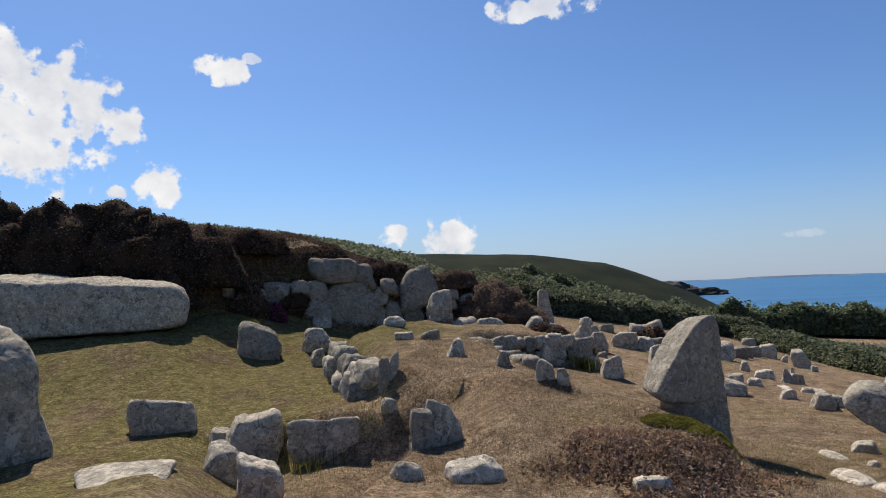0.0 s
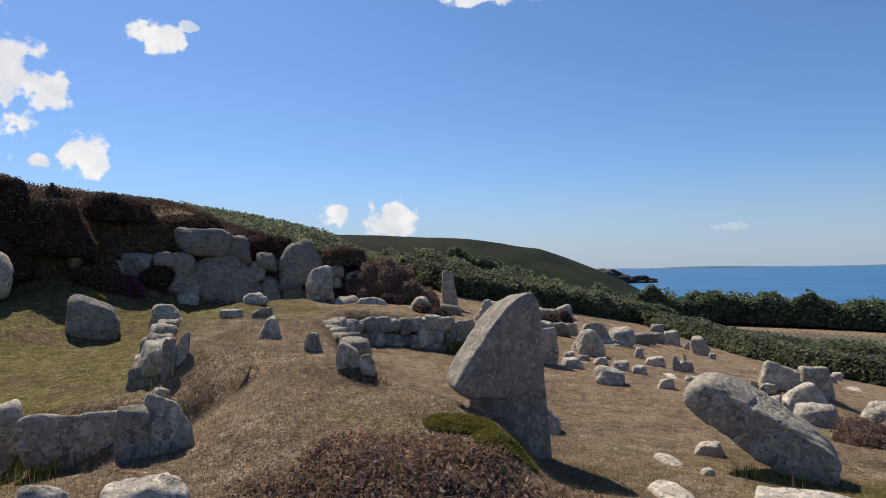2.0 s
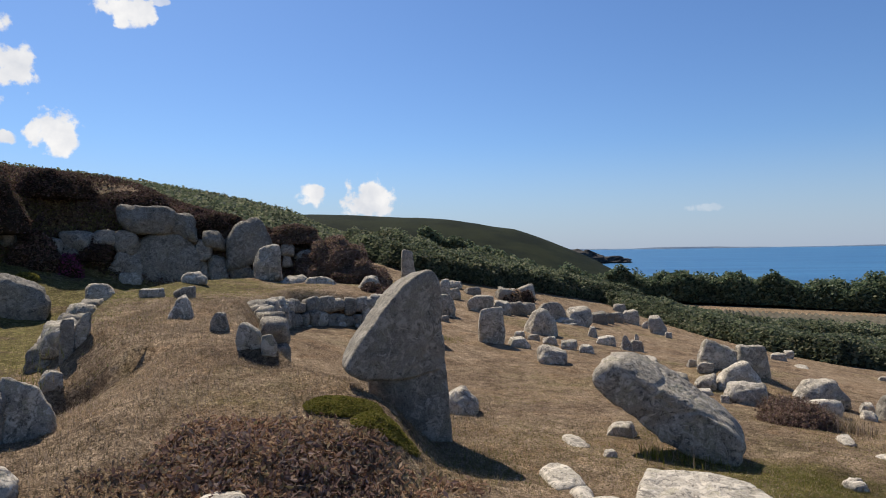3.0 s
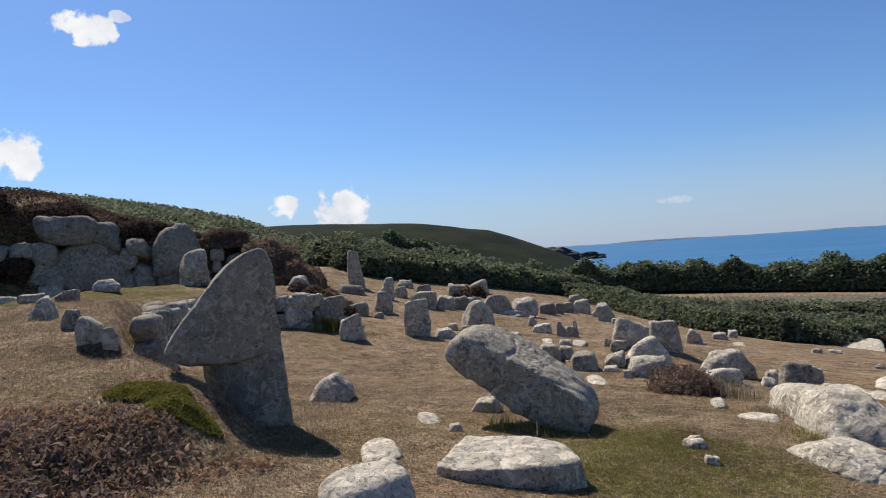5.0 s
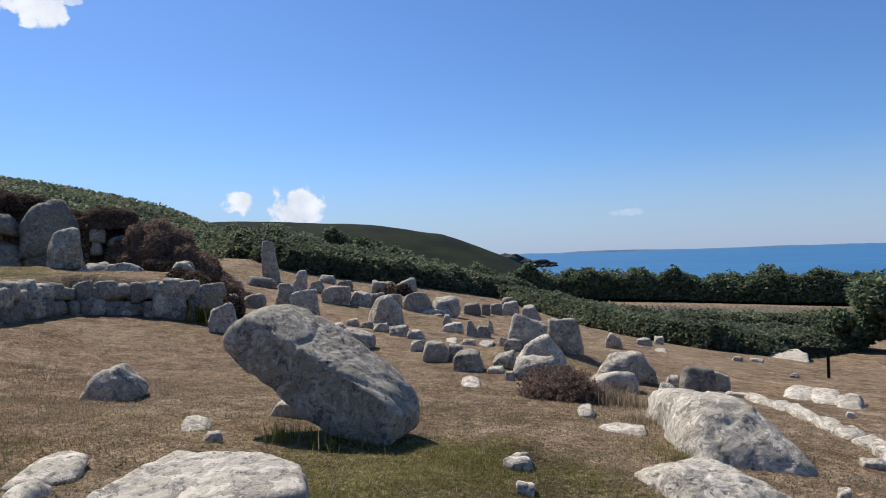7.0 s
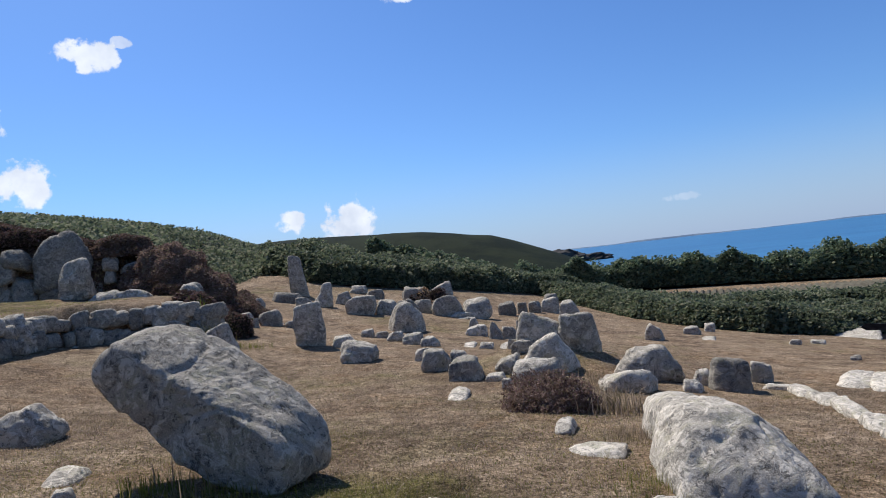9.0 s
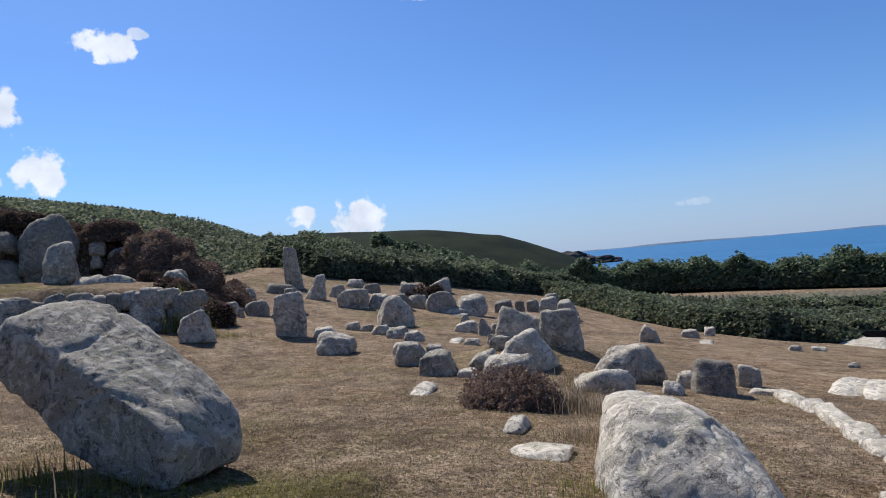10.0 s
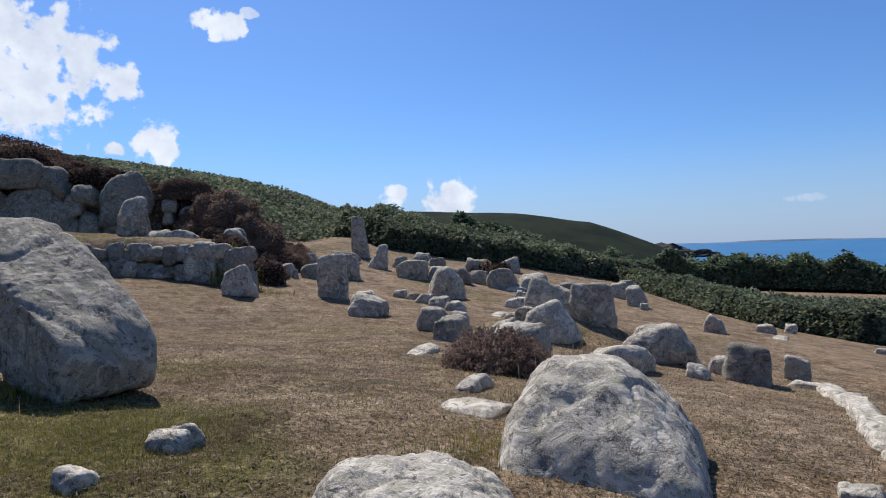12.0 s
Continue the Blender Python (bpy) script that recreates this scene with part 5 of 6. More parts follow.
# ---- the large stones ----
def leaning_slab():
    """A thick slab: an overhanging head with a long sloping top edge on a narrower shaft."""
    head = [(-0.42, 0.0, 1.10), (-0.40, 0.02, 1.26), (-0.15, 0.0, 1.52), (0.00, 0.0, 1.80), (0.26, 0.0, 2.10), (0.57, 0.02, 2.34), (0.86, 0.05, 2.44), (0.98, 0.06, 2.28), (1.02, 0.05, 1.0), (0.45, 0.02, 0.92), (-0.25, 0.02, 0.98),
            (-0.34, 0.62, 1.14), (-0.13, 0.72, 1.45), (0.26, 0.75, 2.0), (0.61, 0.7, 2.3), (0.88, 0.6, 2.36), (1.00, 0.62, 2.1), (1.03, 0.66, 0.9), (0.38, 0.7, 0.85)]
    shaft = [(0.3, 0.42, -0.5), (1.17, 0.02, -0.5), (0.6, 0.1, -0.5), (0.16, 0.42, 1.05), (1.05, 0.04, 1.3), (0.55, 0.12, 1.1), (0.92, 0.1, 2.0), (0.3, 0.66, -0.5), (1.2, 0.6, -0.5), (1.06, 0.62, 1.3), (0.1, 0.66, 1.1), (0.53, 0.2, 1.5), (0.61, 0.5, 1.7)]
    rock("standing_stone", (0.62, 0.42, 1.15), [head, shaft], SLAB, "tall leaning granite slab with a sunlit sloping top edge", pose(1.84, 11.1, -1.52, 0, 0, 30), "standing stone", 4, 0.035, 22.0, 6, 1.0)


def tilted_boulder():
    front = [(-1.16, -0.40, 0.98), (-0.98, -0.40, 0.70), (-0.6, -0.40, 0.48), (0.1, -0.40, 0.0), (0.5, -0.40, -0.2), (0.92, -0.40, -0.2), (1.0, -0.40, 0.1), (0.92, -0.42, 0.34), (0.3, -0.42, 0.64), (-0.3, -0.42, 1.02), (-0.8, -0.40, 1.26), (-1.08, -0.40, 1.2)]
    back = [(-1.0, 0.44, 1.12), (-0.85, 0.44, 0.85), (0.2, 0.44, 0.05), (0.5, 0.44, -0.2), (1.0, 0.44, -0.2), (1.0, 0.5, 0.25), (0.75, 0.5, 0.58), (0.24, 0.5, 0.86), (-0.25, 0.45, 1.24), (-0.7, 0.4, 1.38), (-0.95, 0.45, 1.38)]
    ridge = [(-1.22, 0.0, 1.05), (-0.72, 0.05, 1.42), (1.08, 0.0, 0.1)]
    rock("tilted_boulder", (0.0, 0.0, 0.55), [front + back + ridge], GREY, "long granite boulder tilted up over a dark hollow with grass", pose(5.94, 12.3, -1.74, 0, 0, -20) @ Matrix.Diagonal((0.98, 0.88, 0.93, 1)), "boulder", 9, 0.05, 18.0, 6, 1.1)


def long_boulder():
    """A whale-backed boulder: a high rounded near end and a lower ridge running back from it."""
    hump = [(-0.72, -0.95, -0.6), (0.78, -1.05, -0.6), (0.86, 0.2, -0.6), (-0.66, 0.6, -0.6), (-0.56, -0.75, 0.12), (0.56, -0.9, 0.05), (-0.32, -0.2, 0.55), (0.14, -0.25, 0.6), (0.6, 0.05, 0.2), (-0.42, 0.5, 0.46), (0.15, 0.6, 0.5)]
    tail = [(-0.6, -0.2, -0.6), (0.66, -0.2, -0.6), (-0.4, 2.1, -0.5), (0.3, 2.2, -0.5), (-0.38, 0.2, 0.46), (0.2, 0.2, 0.48), (-0.32, 2.0, 0.2), (0.1, 2.05, 0.2), (-0.3, 1.2, 0.38), (0.1, 1.2, 0.4)]
    rock("boulder", (0.05, 0.15, 0.1), [hump, tail], PALE, "very long pale lichened granite boulder lying in turf", pose(10.27, 12.05, -2.15, 0, 0, -5), "boulder", 26, 0.045, 12.0, 6, 1.4)


def flat_slab():
    top = [(-0.72, -0.35, 0.30), (-0.5, -0.52, 0.29), (0.45, -0.50, 0.29), (0.72, -0.30, 0.26), (0.62, 0.1, 0.3), (0.2, 0.42, 0.33), (-0.45, 0.45, 0.34)]
    foot = [(-0.66, -0.3, -0.3), (-0.42, -0.46, -0.3), (0.5, -0.46, -0.3), (0.78, -0.25, -0.3), (0.65, 0.2, -0.3), (0.2, 0.4, -0.3), (-0.5, 0.4, -0.3), (0.76, -0.3, 0.1), (-0.76, -0.34, 0.16)]
    rock("boulder", (0.0, 0.0, 0.05), [top + foot], PALE, "flat-topped granite slab beside the tilted boulder", pose(5.46, 9.85, -1.73, 0, 0, -4), "boulder", 347, 0.03, 30.0, 6, 1.6)


def lintel():
    """The very long boulder under the heather: sheer front, rounded end and undercut foot."""
    body = [(-5.2, -0.95, 0.2), (-5.2, 0.9, 0.1), (4.2, -0.9, 0.3), (4.6, 0.1, 0.3), (4.0, 0.9, 0.2), (-5.2, -1.05, 2.5), (4.55, -0.75, 1.5), (-5.2, 0.9, 2.9), (0.0, 0.9, 2.6), (-2.0, -1.0, 2.35), (1.5, -0.95, 2.1), (4.0, -0.85, 2.05), (4.3, 0.5, 2.1), (4.9, 0.0, 1.3)]
    rock("boulder", (0.0, 0.0, 1.2), [body], GREY, "very long lichened boulder lying under the heather bank", pose(-18.35, 21.2, 0.0, 0, 0, 15), "boulder", 77, 0.09, 14.0, 6, 0.8)


leaning_slab()
tilted_boulder()
long_boulder()
flat_slab()
lintel()
boulder(9.38, 10.6, -2.12, 1.15, 1.4, 0.32, 14, box=2.8, taper=0.6, seed=31, mat=PALE, label="broad pale rounded boulder bedded in turf", rough=0.07, detail=6)


def curved_kerb():
    """A single thin curved line of pale stones set end to end in the turf."""
    line = [(13.5, 18.5), (13.9, 18.15), (13.72, 17.2), (13.35, 15.9), (12.85, 14.3), (12.4, 12.9), (12.05, 11.7)]
    r = random.Random(41)
    for (ax, ay), (bx, by) in zip(line, line[1:]):
        n = 1 if math.dist((ax, ay), (bx, by)) < 1.0 else 2
        for i in range(n):
            u, v = i / n, (i + 1) / n
            px, py, qx, qy = ax + (bx - ax) * u, ay + (by - ay) * u, ax + (bx - ax) * v, ay + (by - ay) * v
            mx, my = (px + qx) / 2, (py + qy) / 2
            boulder(mx, my, height(mx, my), math.dist((px, py), (qx, qy)) * 1.06, r.uniform(0.26, 0.36), r.uniform(0.08, 0.14), math.degrees(math.atan2(qy - py, qx - px)), box=5, taper=0.85, seed=r.randrange(900),
                    mat=PALE, label="pale flat kerb stone in a curved line", group="curved kerb of pale stones", rough=0.1)


curved_kerb()
# ---- plants ----
def on_ground(n, x0, x1, y0, y1, seed, keep=None):
    """Random feet on the ground in a stretch of the plan."""
    g = np.random.default_rng(seed)
    out = []
    while len(out) < n:
        x, y = g.uniform(x0, x1), g.uniform(y0, y1)
        if keep is None or g.random() < keep(x, y):
            out.append((x, y, height(x, y)))
    return out


def belt(name, line, deep, tall, leaf, count, mat, seed, label, category="hedge", lumps=1.0):
    """A thicket that stands behind a line: a lumpy heart, coloured dark for the shade within, and a coat of leaves."""
    thing = new(name)
    tagged(thing, label, category)
    rows, cols = 14, max(24, int(sum(math.dist(a, b) for a, b in zip(line, line[1:])) / 0.7))
    lens = [0.0]
    for a, b in zip(line, line[1:]):
        lens.append(lens[-1] + math.dist(a, b))

    def spot(u):
        s = u * lens[-1]
        for i in range(len(line) - 1):
            if s <= lens[i + 1] or i == len(line) - 2:
                f = (s - lens[i]) / (lens[i + 1] - lens[i])
                (ax, ay), (bx, by) = line[i], line[i + 1]
                dx, dy = (bx - ax), (by - ay)
                k = math.hypot(dx, dy)
                return ax + dx * f, ay + dy * f, -dy / k, dx / k
    verts = []
    for i in range(cols + 1):
        u = i / cols
        x, y, nx, ny = spot(u)
        for j in range(rows + 1):
            v = j / rows
            px, py = x + nx * deep * v, y + ny * deep * v
            lift = min(1.0, (v * deep / 0.9 + 0.02)) ** 0.5 if v < 0.5 else min(1.0, (1 - v) * 6)
            h = tall * lift * (0.80 + 0.42 * noise.noise((px * 0.55 * lumps, py * 0.55 * lumps, seed)) + 0.28 * noise.noise((px * 1.6 * lumps, py * 1.6 * lumps, seed + 4.0)))
            wob = 0.5 * noise.noise((px * 0.8, py * 0.8, seed + 9.0)) if j == 0 else 0.0
            verts.append((px + nx * wob, py + ny * wob, height(px, py) - 0.1 + max(0.0, h)))
    w = rows + 1
    faces = [(i * w + j, (i + 1) * w + j, (i + 1) * w + j + 1, i * w + j + 1) for i in range(cols) for j in range(rows)]
    heart = new("thicket_shade_core", raw("thicket_shade_core", verts, faces, THICKET_SHADE, True))
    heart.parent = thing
    g = np.random.default_rng(seed)
    V = np.array(verts)
    F = np.array(faces)
    weight = np.linalg.norm(np.cross(V[F[:, 1]] - V[F[:, 0]], V[F[:, 3]] - V[F[:, 0]]), axis=1)
    j = np.arange(len(F)) % rows
    weight = weight * np.where(j < 2, 2.2, np.where(j < rows // 2, 1.0, 0.45))
    pick = g.choice(len(F), count, p=weight / weight.sum())
    a, b = g.random((2, count, 1))
    p = V[F[pick, 0]] * (1 - a) * (1 - b) + V[F[pick, 1]] * a * (1 - b) + V[F[pick, 2]] * a * b + V[F[pick, 3]] * (1 - a) * b
    p[:, 2] += g.random(count) ** 2 * leaf * 3.0 - leaf * 0.3
    p[:, :2] += g.normal(0, leaf * 0.5, (count, 2))
    leaves("leaves", p, leaf, mat, thing, 0.55, seed)
    return thing


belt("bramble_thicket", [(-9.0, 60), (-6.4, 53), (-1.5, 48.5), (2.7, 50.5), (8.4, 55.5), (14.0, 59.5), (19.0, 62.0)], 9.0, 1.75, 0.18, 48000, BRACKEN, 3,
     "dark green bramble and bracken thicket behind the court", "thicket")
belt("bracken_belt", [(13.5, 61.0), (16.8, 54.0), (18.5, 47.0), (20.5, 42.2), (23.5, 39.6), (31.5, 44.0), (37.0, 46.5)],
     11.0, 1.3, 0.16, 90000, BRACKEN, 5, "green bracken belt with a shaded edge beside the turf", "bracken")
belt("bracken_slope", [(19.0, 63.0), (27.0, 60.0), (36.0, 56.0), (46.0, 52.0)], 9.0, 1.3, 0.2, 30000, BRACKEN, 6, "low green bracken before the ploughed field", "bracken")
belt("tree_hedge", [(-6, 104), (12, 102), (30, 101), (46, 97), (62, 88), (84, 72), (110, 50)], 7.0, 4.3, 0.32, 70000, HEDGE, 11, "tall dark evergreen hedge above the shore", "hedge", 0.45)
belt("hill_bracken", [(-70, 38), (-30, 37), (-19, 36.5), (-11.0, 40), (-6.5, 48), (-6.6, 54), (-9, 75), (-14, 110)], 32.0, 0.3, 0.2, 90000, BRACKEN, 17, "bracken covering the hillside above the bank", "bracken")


# ploughed field with furrows
def field():
    verts, faces = [], []
    cols, rows = 150, 2
    for i in range(cols + 1):
        u = i / cols
        for v in (0.0, 0.5, 1.0):
            x = 27.5 + 27.0 * u + 7.0 * v
            y = 71.0 - 8.0 * u + 18.0 * v
            verts.append((x, y, height(x, y) + 0.14 + (0.16 if i % 4 < 2 else -0.06)))
    for i in range(cols):
        for j in range(2):
            a = i * 3 + j
            faces.append((a, a + 3, a + 4, a + 1))
    ob = new("field", raw("field", verts, faces, SOIL))
    tagged(ob, "small bare field ploughed in narrow furrows", "field", kind="structure")


field()


def tree(x, y, tall, wide, seed, label, count=9000):
    """A wind-shaped tree: tapered trunk, limbs, and a ragged crown of clumps."""
    thing = new("tree")
    thing.location = (x, y, height(x, y))
    tagged(thing, label, "tree")
    r = random.Random(seed)
    bm = bmesh.new()

    def limb(a, b, ra, rb):
        a, b = Vector(a), Vector(b)
        q = (b - a).to_track_quat("Z", "Y").to_matrix()
        ring = []
        for p, rad in ((a, ra), ((a + b) / 2 + Vector((r.uniform(-1, 1), r.uniform(-1, 1), 0)) * ra, (ra + rb) / 2), (b, rb)):
            ring.append([bm.verts.new(p + q @ Vector((math.cos(k * math.pi / 4) * rad, math.sin(k * math.pi / 4) * rad, 0))) for k in range(8)])
        for lo, hi in zip(ring, ring[1:]):
            for k in range(8):
                bm.faces.new((lo[k], lo[(k + 1) % 8], hi[(k + 1) % 8], hi[k]))
    limb((0, 0, -0.2), (0.2, 0, tall * 0.35), 0.22, 0.15)
    ends = []
    for i in range(9):
        t = r.uniform(0, 6.28)
        e = (math.cos(t) * wide * 0.36, math.sin(t) * wide * 0.36, tall * r.uniform(0.35, 0.85))
        limb((0.15, 0, tall * r.uniform(0.12, 0.33)), e, 0.11, 0.03)
        ends.append(e)
    part("trunk", bm, SHADED_WOOD, thing, "dark gnarled trunk and limbs")
    g = np.random.default_rng(seed)
    clumps = [(e, r.uniform(0.18, 0.30) * wide) for e in ends] + [((r.uniform(-.32, .32) * wide, r.uniform(-.32, .32) * wide, tall * r.uniform(0.12, 0.9)), r.uniform(0.14, 0.24) * wide) for _ in range(16)]
    spots = []
    for i in range(count):
        (cx, cy, cz), rad = clumps[g.integers(len(clumps))]
        d = g.normal(size=3)
        d /= np.linalg.norm(d)
        k = rad * g.uniform(0.6, 1.08)
        spots.append((cx + d[0] * k, cy + d[1] * k, max(0.1, cz + d[2] * k * 0.8)))
    leaves("crown", spots, 0.26, HEDGE, thing, 0.6, seed)
    return thing


tree(39.6, 45.0, 5.4, 5.5, 3, "dense dark evergreen tree at the edge of the bracken", 14000)
tree(42.5, 42.5, 7.6, 6.5, 4, "tall dark evergreen tree beside the path", 12000)
tree(37.4, 47.6, 2.8, 3.6, 6, "rounded green shrubby tree by the bracken", 8000)

# heather on the bank
BANK = [(-21.0, 23.8, 5.4, 3.4, 3.2), (-17.8, 24.6, 5.0, 3.4, 2.7), (-15.4, 25.6, 3.4, 3.0, 2.5), (-13.9, 26.6, 2.0, 2.0, 1.4), (-14.6, 28.6, 3.4, 2.4, 1.2), (-12.0, 30.2, 3.6, 2.0, 0.95),
        (-9.2, 31.0, 3.4, 2.0, 0.9), (-6.8, 31.8, 2.8, 1.8, 0.8), (-25.0, 23.2, 6.0, 3.6, 3.9), (-19.6, 25.0, 5.0, 3.4, 2.7), (-23.2, 23.0, 4.0, 3.0, 3.2), (-16.4, 24.4, 2.6, 2.4, 2.2), (-12.4, 28.3, 1.4, 1.2, 0.9)]
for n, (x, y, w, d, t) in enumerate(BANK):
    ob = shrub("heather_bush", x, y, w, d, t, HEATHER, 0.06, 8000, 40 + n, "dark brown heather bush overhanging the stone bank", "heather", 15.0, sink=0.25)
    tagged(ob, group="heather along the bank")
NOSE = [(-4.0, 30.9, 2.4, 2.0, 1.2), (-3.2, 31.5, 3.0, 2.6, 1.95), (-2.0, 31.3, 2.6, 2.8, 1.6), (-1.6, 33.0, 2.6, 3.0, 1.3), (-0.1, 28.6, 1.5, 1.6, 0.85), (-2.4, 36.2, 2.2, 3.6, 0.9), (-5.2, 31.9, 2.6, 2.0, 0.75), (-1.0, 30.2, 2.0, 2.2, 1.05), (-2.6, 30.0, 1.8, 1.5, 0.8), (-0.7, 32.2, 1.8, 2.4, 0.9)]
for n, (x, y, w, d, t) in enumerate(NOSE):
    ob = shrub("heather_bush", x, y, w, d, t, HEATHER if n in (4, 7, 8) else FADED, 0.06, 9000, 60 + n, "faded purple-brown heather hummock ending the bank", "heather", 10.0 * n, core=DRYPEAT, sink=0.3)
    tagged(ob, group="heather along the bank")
for n, (x, y, w, d, t) in enumerate([(-0.9, 27.4, 1.0, 0.9, 0.4), (0.75, 26.9, 1.2, 1.3, 0.85), (-0.2, 26.7, 1.0, 0.8, 0.45)]):
    shrub("heather_bush", x, y, w, d, t, HEATHER, 0.06, 1600, 80 + n, "small dark heather bush on the terrace", "heather")
shrub("heather_bush", -12.6, 26.8, 0.9, 0.8, 0.9, PINK, 0.06, 1500, 90, "heather in pink bloom against the bank", "heather")
shrub("heather_bush", 9.26, 15.62, 1.3, 1.15, 0.54, FADED, 0.022, 26000, 91, "low purple-brown heather bush among pale boulders", "heather", 0.0, core=DRYPEAT, sink=0.05, up=1.6, loose=0.16)
shrub("heather_bush", 5.4, 45.2, 1.5, 1.2, 0.9, DRYHEATH, 0.08, 1500, 92, "brown heather cap on a boulder", "heather")
shrub("heather_bush", 6.3, 47.2, 1.7, 1.2, 0.8, HEATHER, 0.08, 1500, 93, "brown heather cap on a boulder", "heather")
# low dry heather mat on the front of the mound
def matted(x, y):
    d = math.hypot((x - 1.3) / 1.5, (y - 8.9) / 1.0)
    return smooth(0.35, -0.45, d - 0.85 - 0.55 * noise.noise((x * 1.1, y * 1.1, 4.0))) * (0.25 + 0.75 * smooth(-0.2, 0.2, noise.noise((x * 2.2, y * 2.2, 8.0))))


g = np.random.default_rng(5)
mat_spots = [(x, y, z + g.random() * 0.055 - 0.01) for x, y, z in on_ground(11000, -1.4, 3.6, 7.2, 11.2, 33, matted)]
leaves("heather_mat", mat_spots, 0.034, DRYHEATH, None, 1.0, 34, "low wiry mat of dry brown heather on the mound", "heather", 2.6)
mat_spots = [(x, y, z + g.random() * 0.14) for x, y, z in on_ground(3500, -1.0, 3.2, 7.2, 10.2, 35, lambda x, y: matted(x, y) * smooth(9.9, 8.6, y + 0.8 * noise.noise((x * 1.7, y * 1.7, 3.0))))]
leaves("heather_mat", mat_spots, 0.034, FADED, None, 1.0, 36, "dark heather at the foot of the mound", "heather", 2.2)
def moss(cx, cy, wide, deep, count, seed):
    """A bumpy carpet of moss that follows the ground."""
    g = np.random.default_rng(seed)
    spots = []
    while len(spots) < count:
        u, v = g.uniform(-1, 1, 2)
        x, y = cx + u * wide / 2, cy + v * deep / 2
        bulk = 1.0 - (u * u + v * v) + 0.45 * noise.noise((x * 3.1, y * 3.1, seed))
        if bulk > 0.05:
            swell = 0.03 + 0.10 * min(1.0, bulk) * (0.75 + 0.5 * noise.noise((x * 6.0, y * 6.0, seed + 2.0)))
            spots.append((x, y, height(x, y) + swell * g.random() ** 0.4))
    leaves("moss_cushion", spots, 0.02, MOSS, None, 0.9, seed, "yellow-green carpet of moss below the leaning slab", "moss", 2.0)


moss(1.55, 10.3, 0.95, 0.6, 14000, 120)
moss(2.1, 9.95, 0.8, 0.55, 10000, 121)
shrub("grass_clump", -2.4, 24.4, 1.1, 0.5, 0.35, BRACKEN, 0.07, 1200, 122, "dark green plants hanging over the wall", "plant")
shrub("grass_clump", -13.0, 24.9, 0.9, 0.7, 0.3, MOSS, 0.03, 5000, 123, "green mossy cap on a bank-foot rock", "moss")

# heather coat over the bank
def on_bank(x, y):
    d = inside(HILL, x, y)
    if d < -0.1 or d > 9 or y > 44:
        return 0.0
    edge = 1.0 if d < 1.6 else 0.30
    return edge * (1.0 - smooth(4.0, 9.0, d)) * (1.0 if noise.noise((x * 0.5, y * 0.5, 2.0)) > -0.25 or d < 2 else 0.15)


g = np.random.default_rng(77)
coat = [(x, y, z + g.random() * 0.28) for x, y, z in on_ground(90000, -26.0, -1.5, 19.5, 42.0, 31, on_bank)]
leaves("heather_coat", coat, 0.065, HEATHER, None, 0.9, 78, "dark wiry heather covering the stone bank", "heather")


# turf
def near(x, y):
    return 1.0 / (1.0 + max(0.0, y - 11.0) * 0.12)


def patchy(x, y):
    return near(x, y) * smooth(-0.15, 0.35, noise.noise((x * 0.35, y * 0.35, 7.0)))


blades("turf_grass", on_ground(240000, -5.0, 15.0, 7.2, 27.0, 1, near), 0.019, GRASS, 1, "short sun-bleached turf grass", wide=0.45, bend=2.2)
blades("turf_grass", on_ground(46000, -16.0, -2.5, 9.5, 28.0, 2), 0.026, GREENGRASS, 2, "short green and straw-coloured lawn grass", wide=0.36, bend=1.7)
blades("turf_grass", on_ground(26000, 2.0, 14.0, 7.2, 22.0, 3, patchy), 0.016, GREENGRASS, 3, "greener patches of short turf grass", wide=0.36, bend=1.7)


def tuft(x, y, n, spread, tall, mat, seed, label, lift=0.0):
    g = np.random.default_rng(seed)
    feet = [(px, py, height(px, py) + lift) for px, py in zip(g.normal(x, spread, n), g.normal(y, spread, n))]
    ob = blades("grass_tuft", feet, tall, mat, seed, label, "grass", 0.045, 0.7)
    ob["kind"] = "stuff"


tuft(5.6, 11.85, 200, 0.18, 0.17, GREENGRASS, 5, "tall green grass tuft under the tilted boulder")
tuft(5.75, 11.8, 24, 0.2, 0.22, GRASS, 6, "tall seeding grass under the tilted boulder")
tuft(6.2, 11.85, 260, 0.22, 0.13, GREENGRASS, 25, "dark grass filling the hollow under the tilted boulder")
tuft(5.3, 10.5, 900, 0.3, 0.05, GREENGRASS, 26, "rough grass round the flat slab")
tuft(6.25, 9.9, 900, 0.25, 0.06, GREENGRASS, 27, "rough grass round the flat slab")
tuft(9.9, 13.4, 500, 0.2, 0.1, GRASS, 28, "rough dry grass along the long boulder")
tuft(9.55, 11.7, 500, 0.22, 0.08, GREENGRASS, 29, "rough grass along the long boulder")
tuft(6.3, 13.5, 9000, 0.55, 0.03, GREENGRASS, 30, "bright green turf behind the tilted boulder")
tuft(10.1, 15.5, 380, 0.28, 0.24, GRASS, 7, "straw-coloured grass tuft beside the heather")
tuft(10.4, 17.0, 160, 0.3, 0.2, GRASS, 8, "straw-coloured grass among the boulders")
tuft(0.75, 25.0, 420, 0.28, 0.5, GREENGRASS, 9, "yellow-green grass tuft against the court wall")
tuft(2.1, 24.6, 200, 0.3, 0.16, GREENGRASS, 10, "bright green grass at a boulder's foot")
tuft(-3.7, 12.2, 200, 0.2, 0.14, GREENGRASS, 11, "green grass hanging over the kerb stones", 0.6)
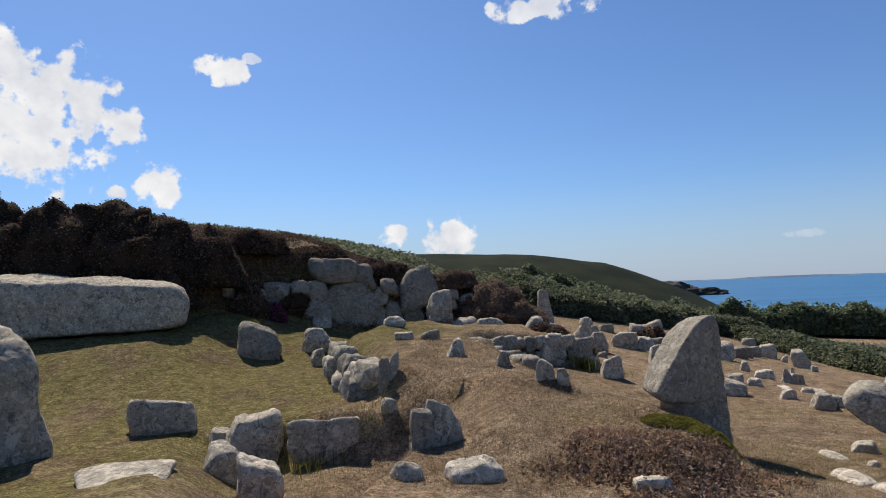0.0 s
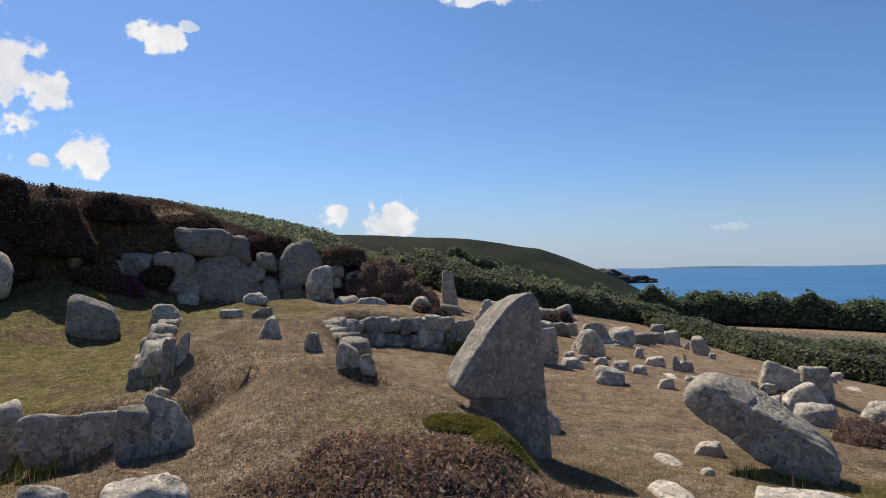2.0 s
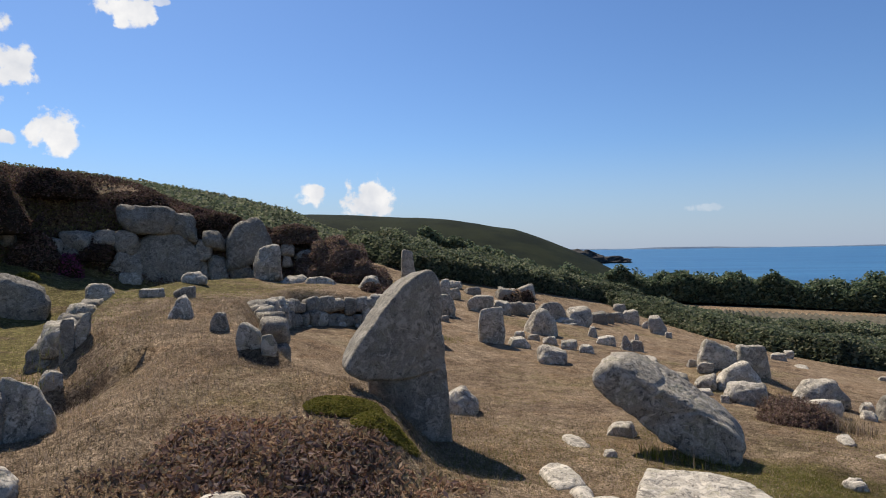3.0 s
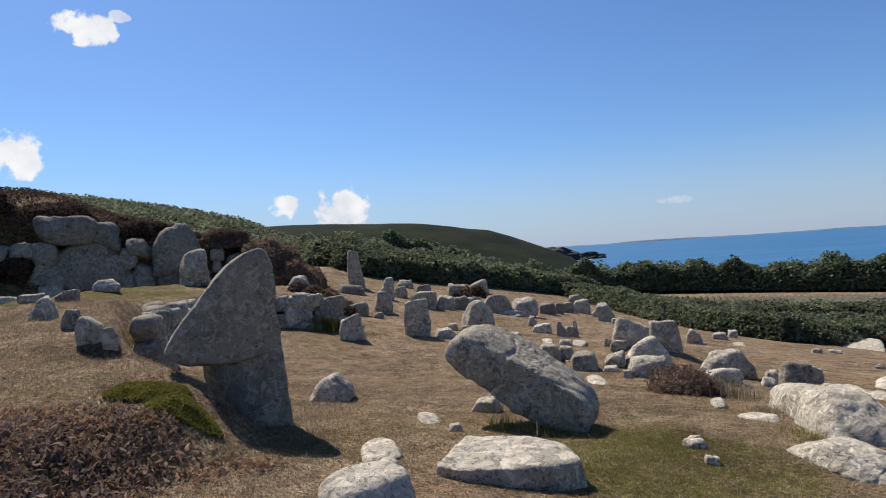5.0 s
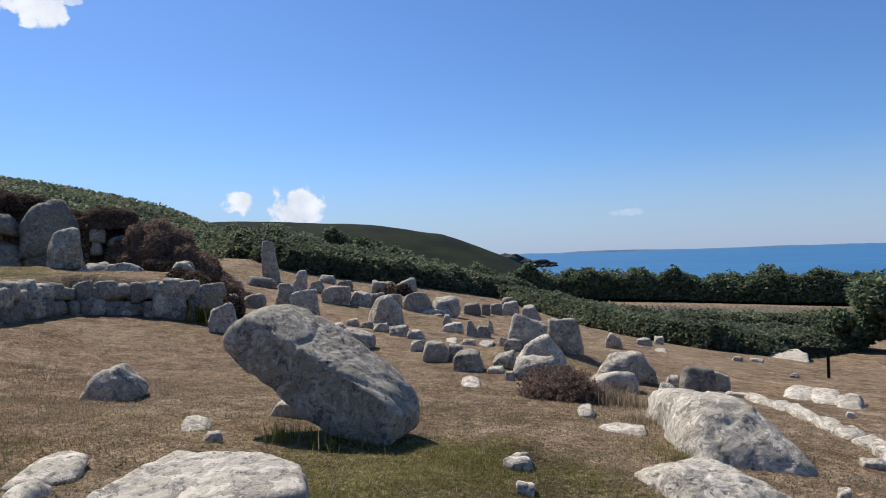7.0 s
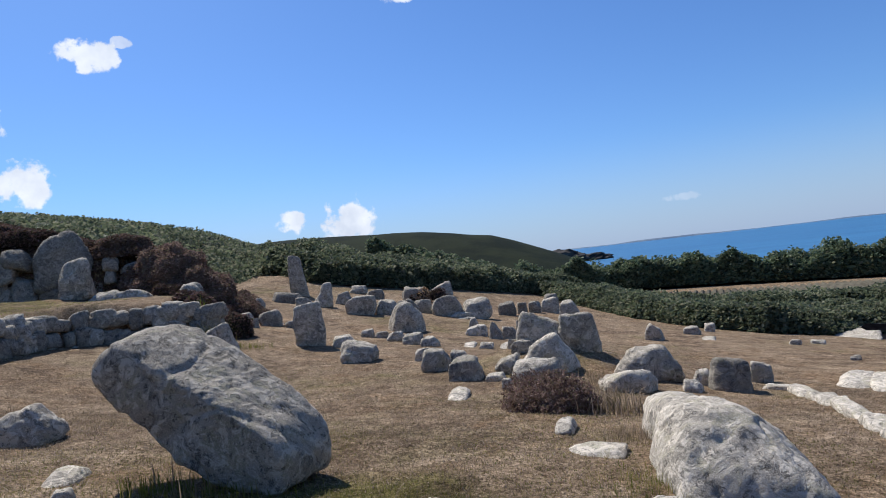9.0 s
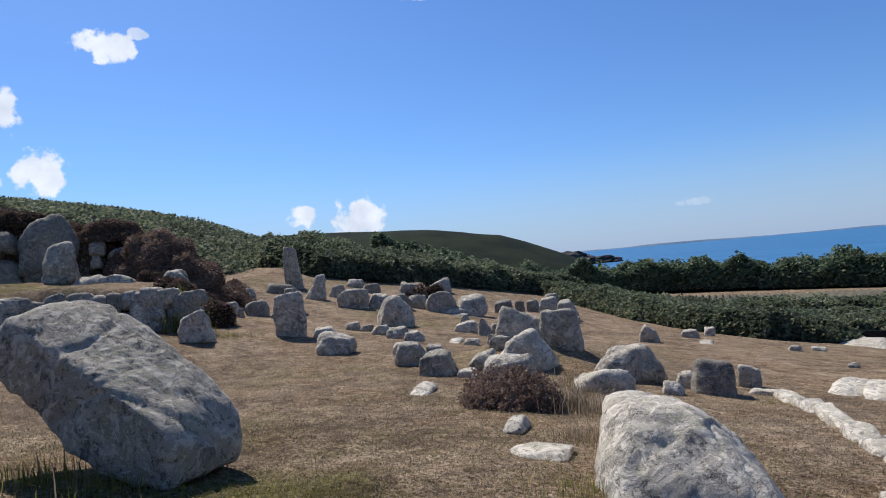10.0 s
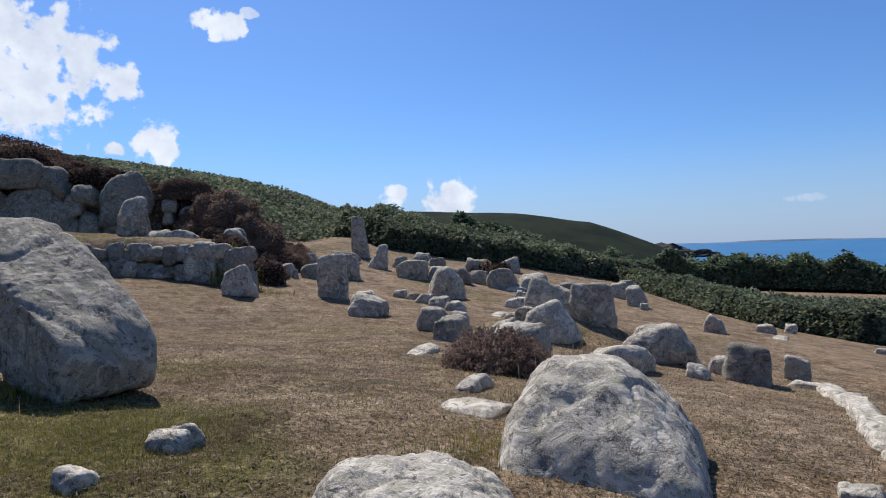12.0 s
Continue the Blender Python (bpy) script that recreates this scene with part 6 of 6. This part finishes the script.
tuft(-5.0, 11.7, 200, 0.35, 0.3, GREENGRASS, 12, "leafy green grass at the kerb's foot")
tuft(7.9, 10.4, 16000, 0.75, 0.03, GREENGRASS, 13, "patch of fresh green turf beside the tilted boulder")
tuft(6.9, 10.1, 24000, 0.75, 0.03, GREENGRASS, 14, "patch of fresh green turf beside the flat slab")
tuft(4.4, 11.6, 9000, 0.8, 0.03, GREENGRASS, 16, "patch of fresh green turf by the leaning slab")
tuft(3.2, 10.6, 4000, 0.5, 0.05, GREENGRASS, 17, "green turf in the lee of the leaning slab")
tuft(9.0, 9.2, 9000, 0.9, 0.028, GREENGRASS, 18, "thin green turf beside a pale boulder")
tuft(7.5, 11.3, 14000, 0.45, 0.035, GREENGRASS, 19, "bright green grass in the lee of the tilted boulder")
blades("turf_grass", on_ground(34000, -3.6, 3.4, 7.6, 17.0, 23, lambda x, y: max(0.03, 0.5 + noise.noise((x * 1.3, y * 1.3, 5.0)))), 0.055, GRASS, 24, "long dry grass on the mound", wide=0.09, bend=1.1)
tuft(10.3, 18.2, 160, 0.4, 0.2, GRASS, 15, "dry grass below the upright block")


# fingerpost
def fingerpost(x, y, turn):
    thing = new("fingerpost")
    thing.location, thing.rotation_euler = (x, y, height(x, y)), (0, 0, radians(turn))
    tagged(thing, "black wooden fingerpost standing in dry turf", "signpost")
    bm = bmesh.new()
    bmesh.ops.create_cube(bm, size=1.0)
    for v in bm.verts:
        v.co = Vector((v.co.x * 0.09, v.co.y * 0.09, v.co.z * 1.1 + 0.4))
    bmesh.ops.bevel(bm, geom=bm.edges[:], offset=0.008, segments=1, affect="EDGES")
    part("post", bm, BLACKWOOD, thing, "", False)
    bm = bmesh.new()
    outline = [(-0.78, 0.86), (-0.66, 0.95), (0.08, 0.95), (0.08, 0.77), (-0.66, 0.77)]
    lo = [bm.verts.new((a, -0.07, b)) for a, b in outline]
    hi = [bm.verts.new((a, -0.045, b)) for a, b in outline]
    bm.faces.new(lo)
    bm.faces.new(hi[::-1])
    for k in range(5):
        bm.faces.new((lo[k], hi[k], hi[(k + 1) % 5], lo[(k + 1) % 5]))
    bmesh.ops.recalc_face_normals(bm, faces=bm.faces[:])
    part("pointer_board", bm, BLACKWOOD, thing, "", False)


fingerpost(19.76, 24.25, -35)
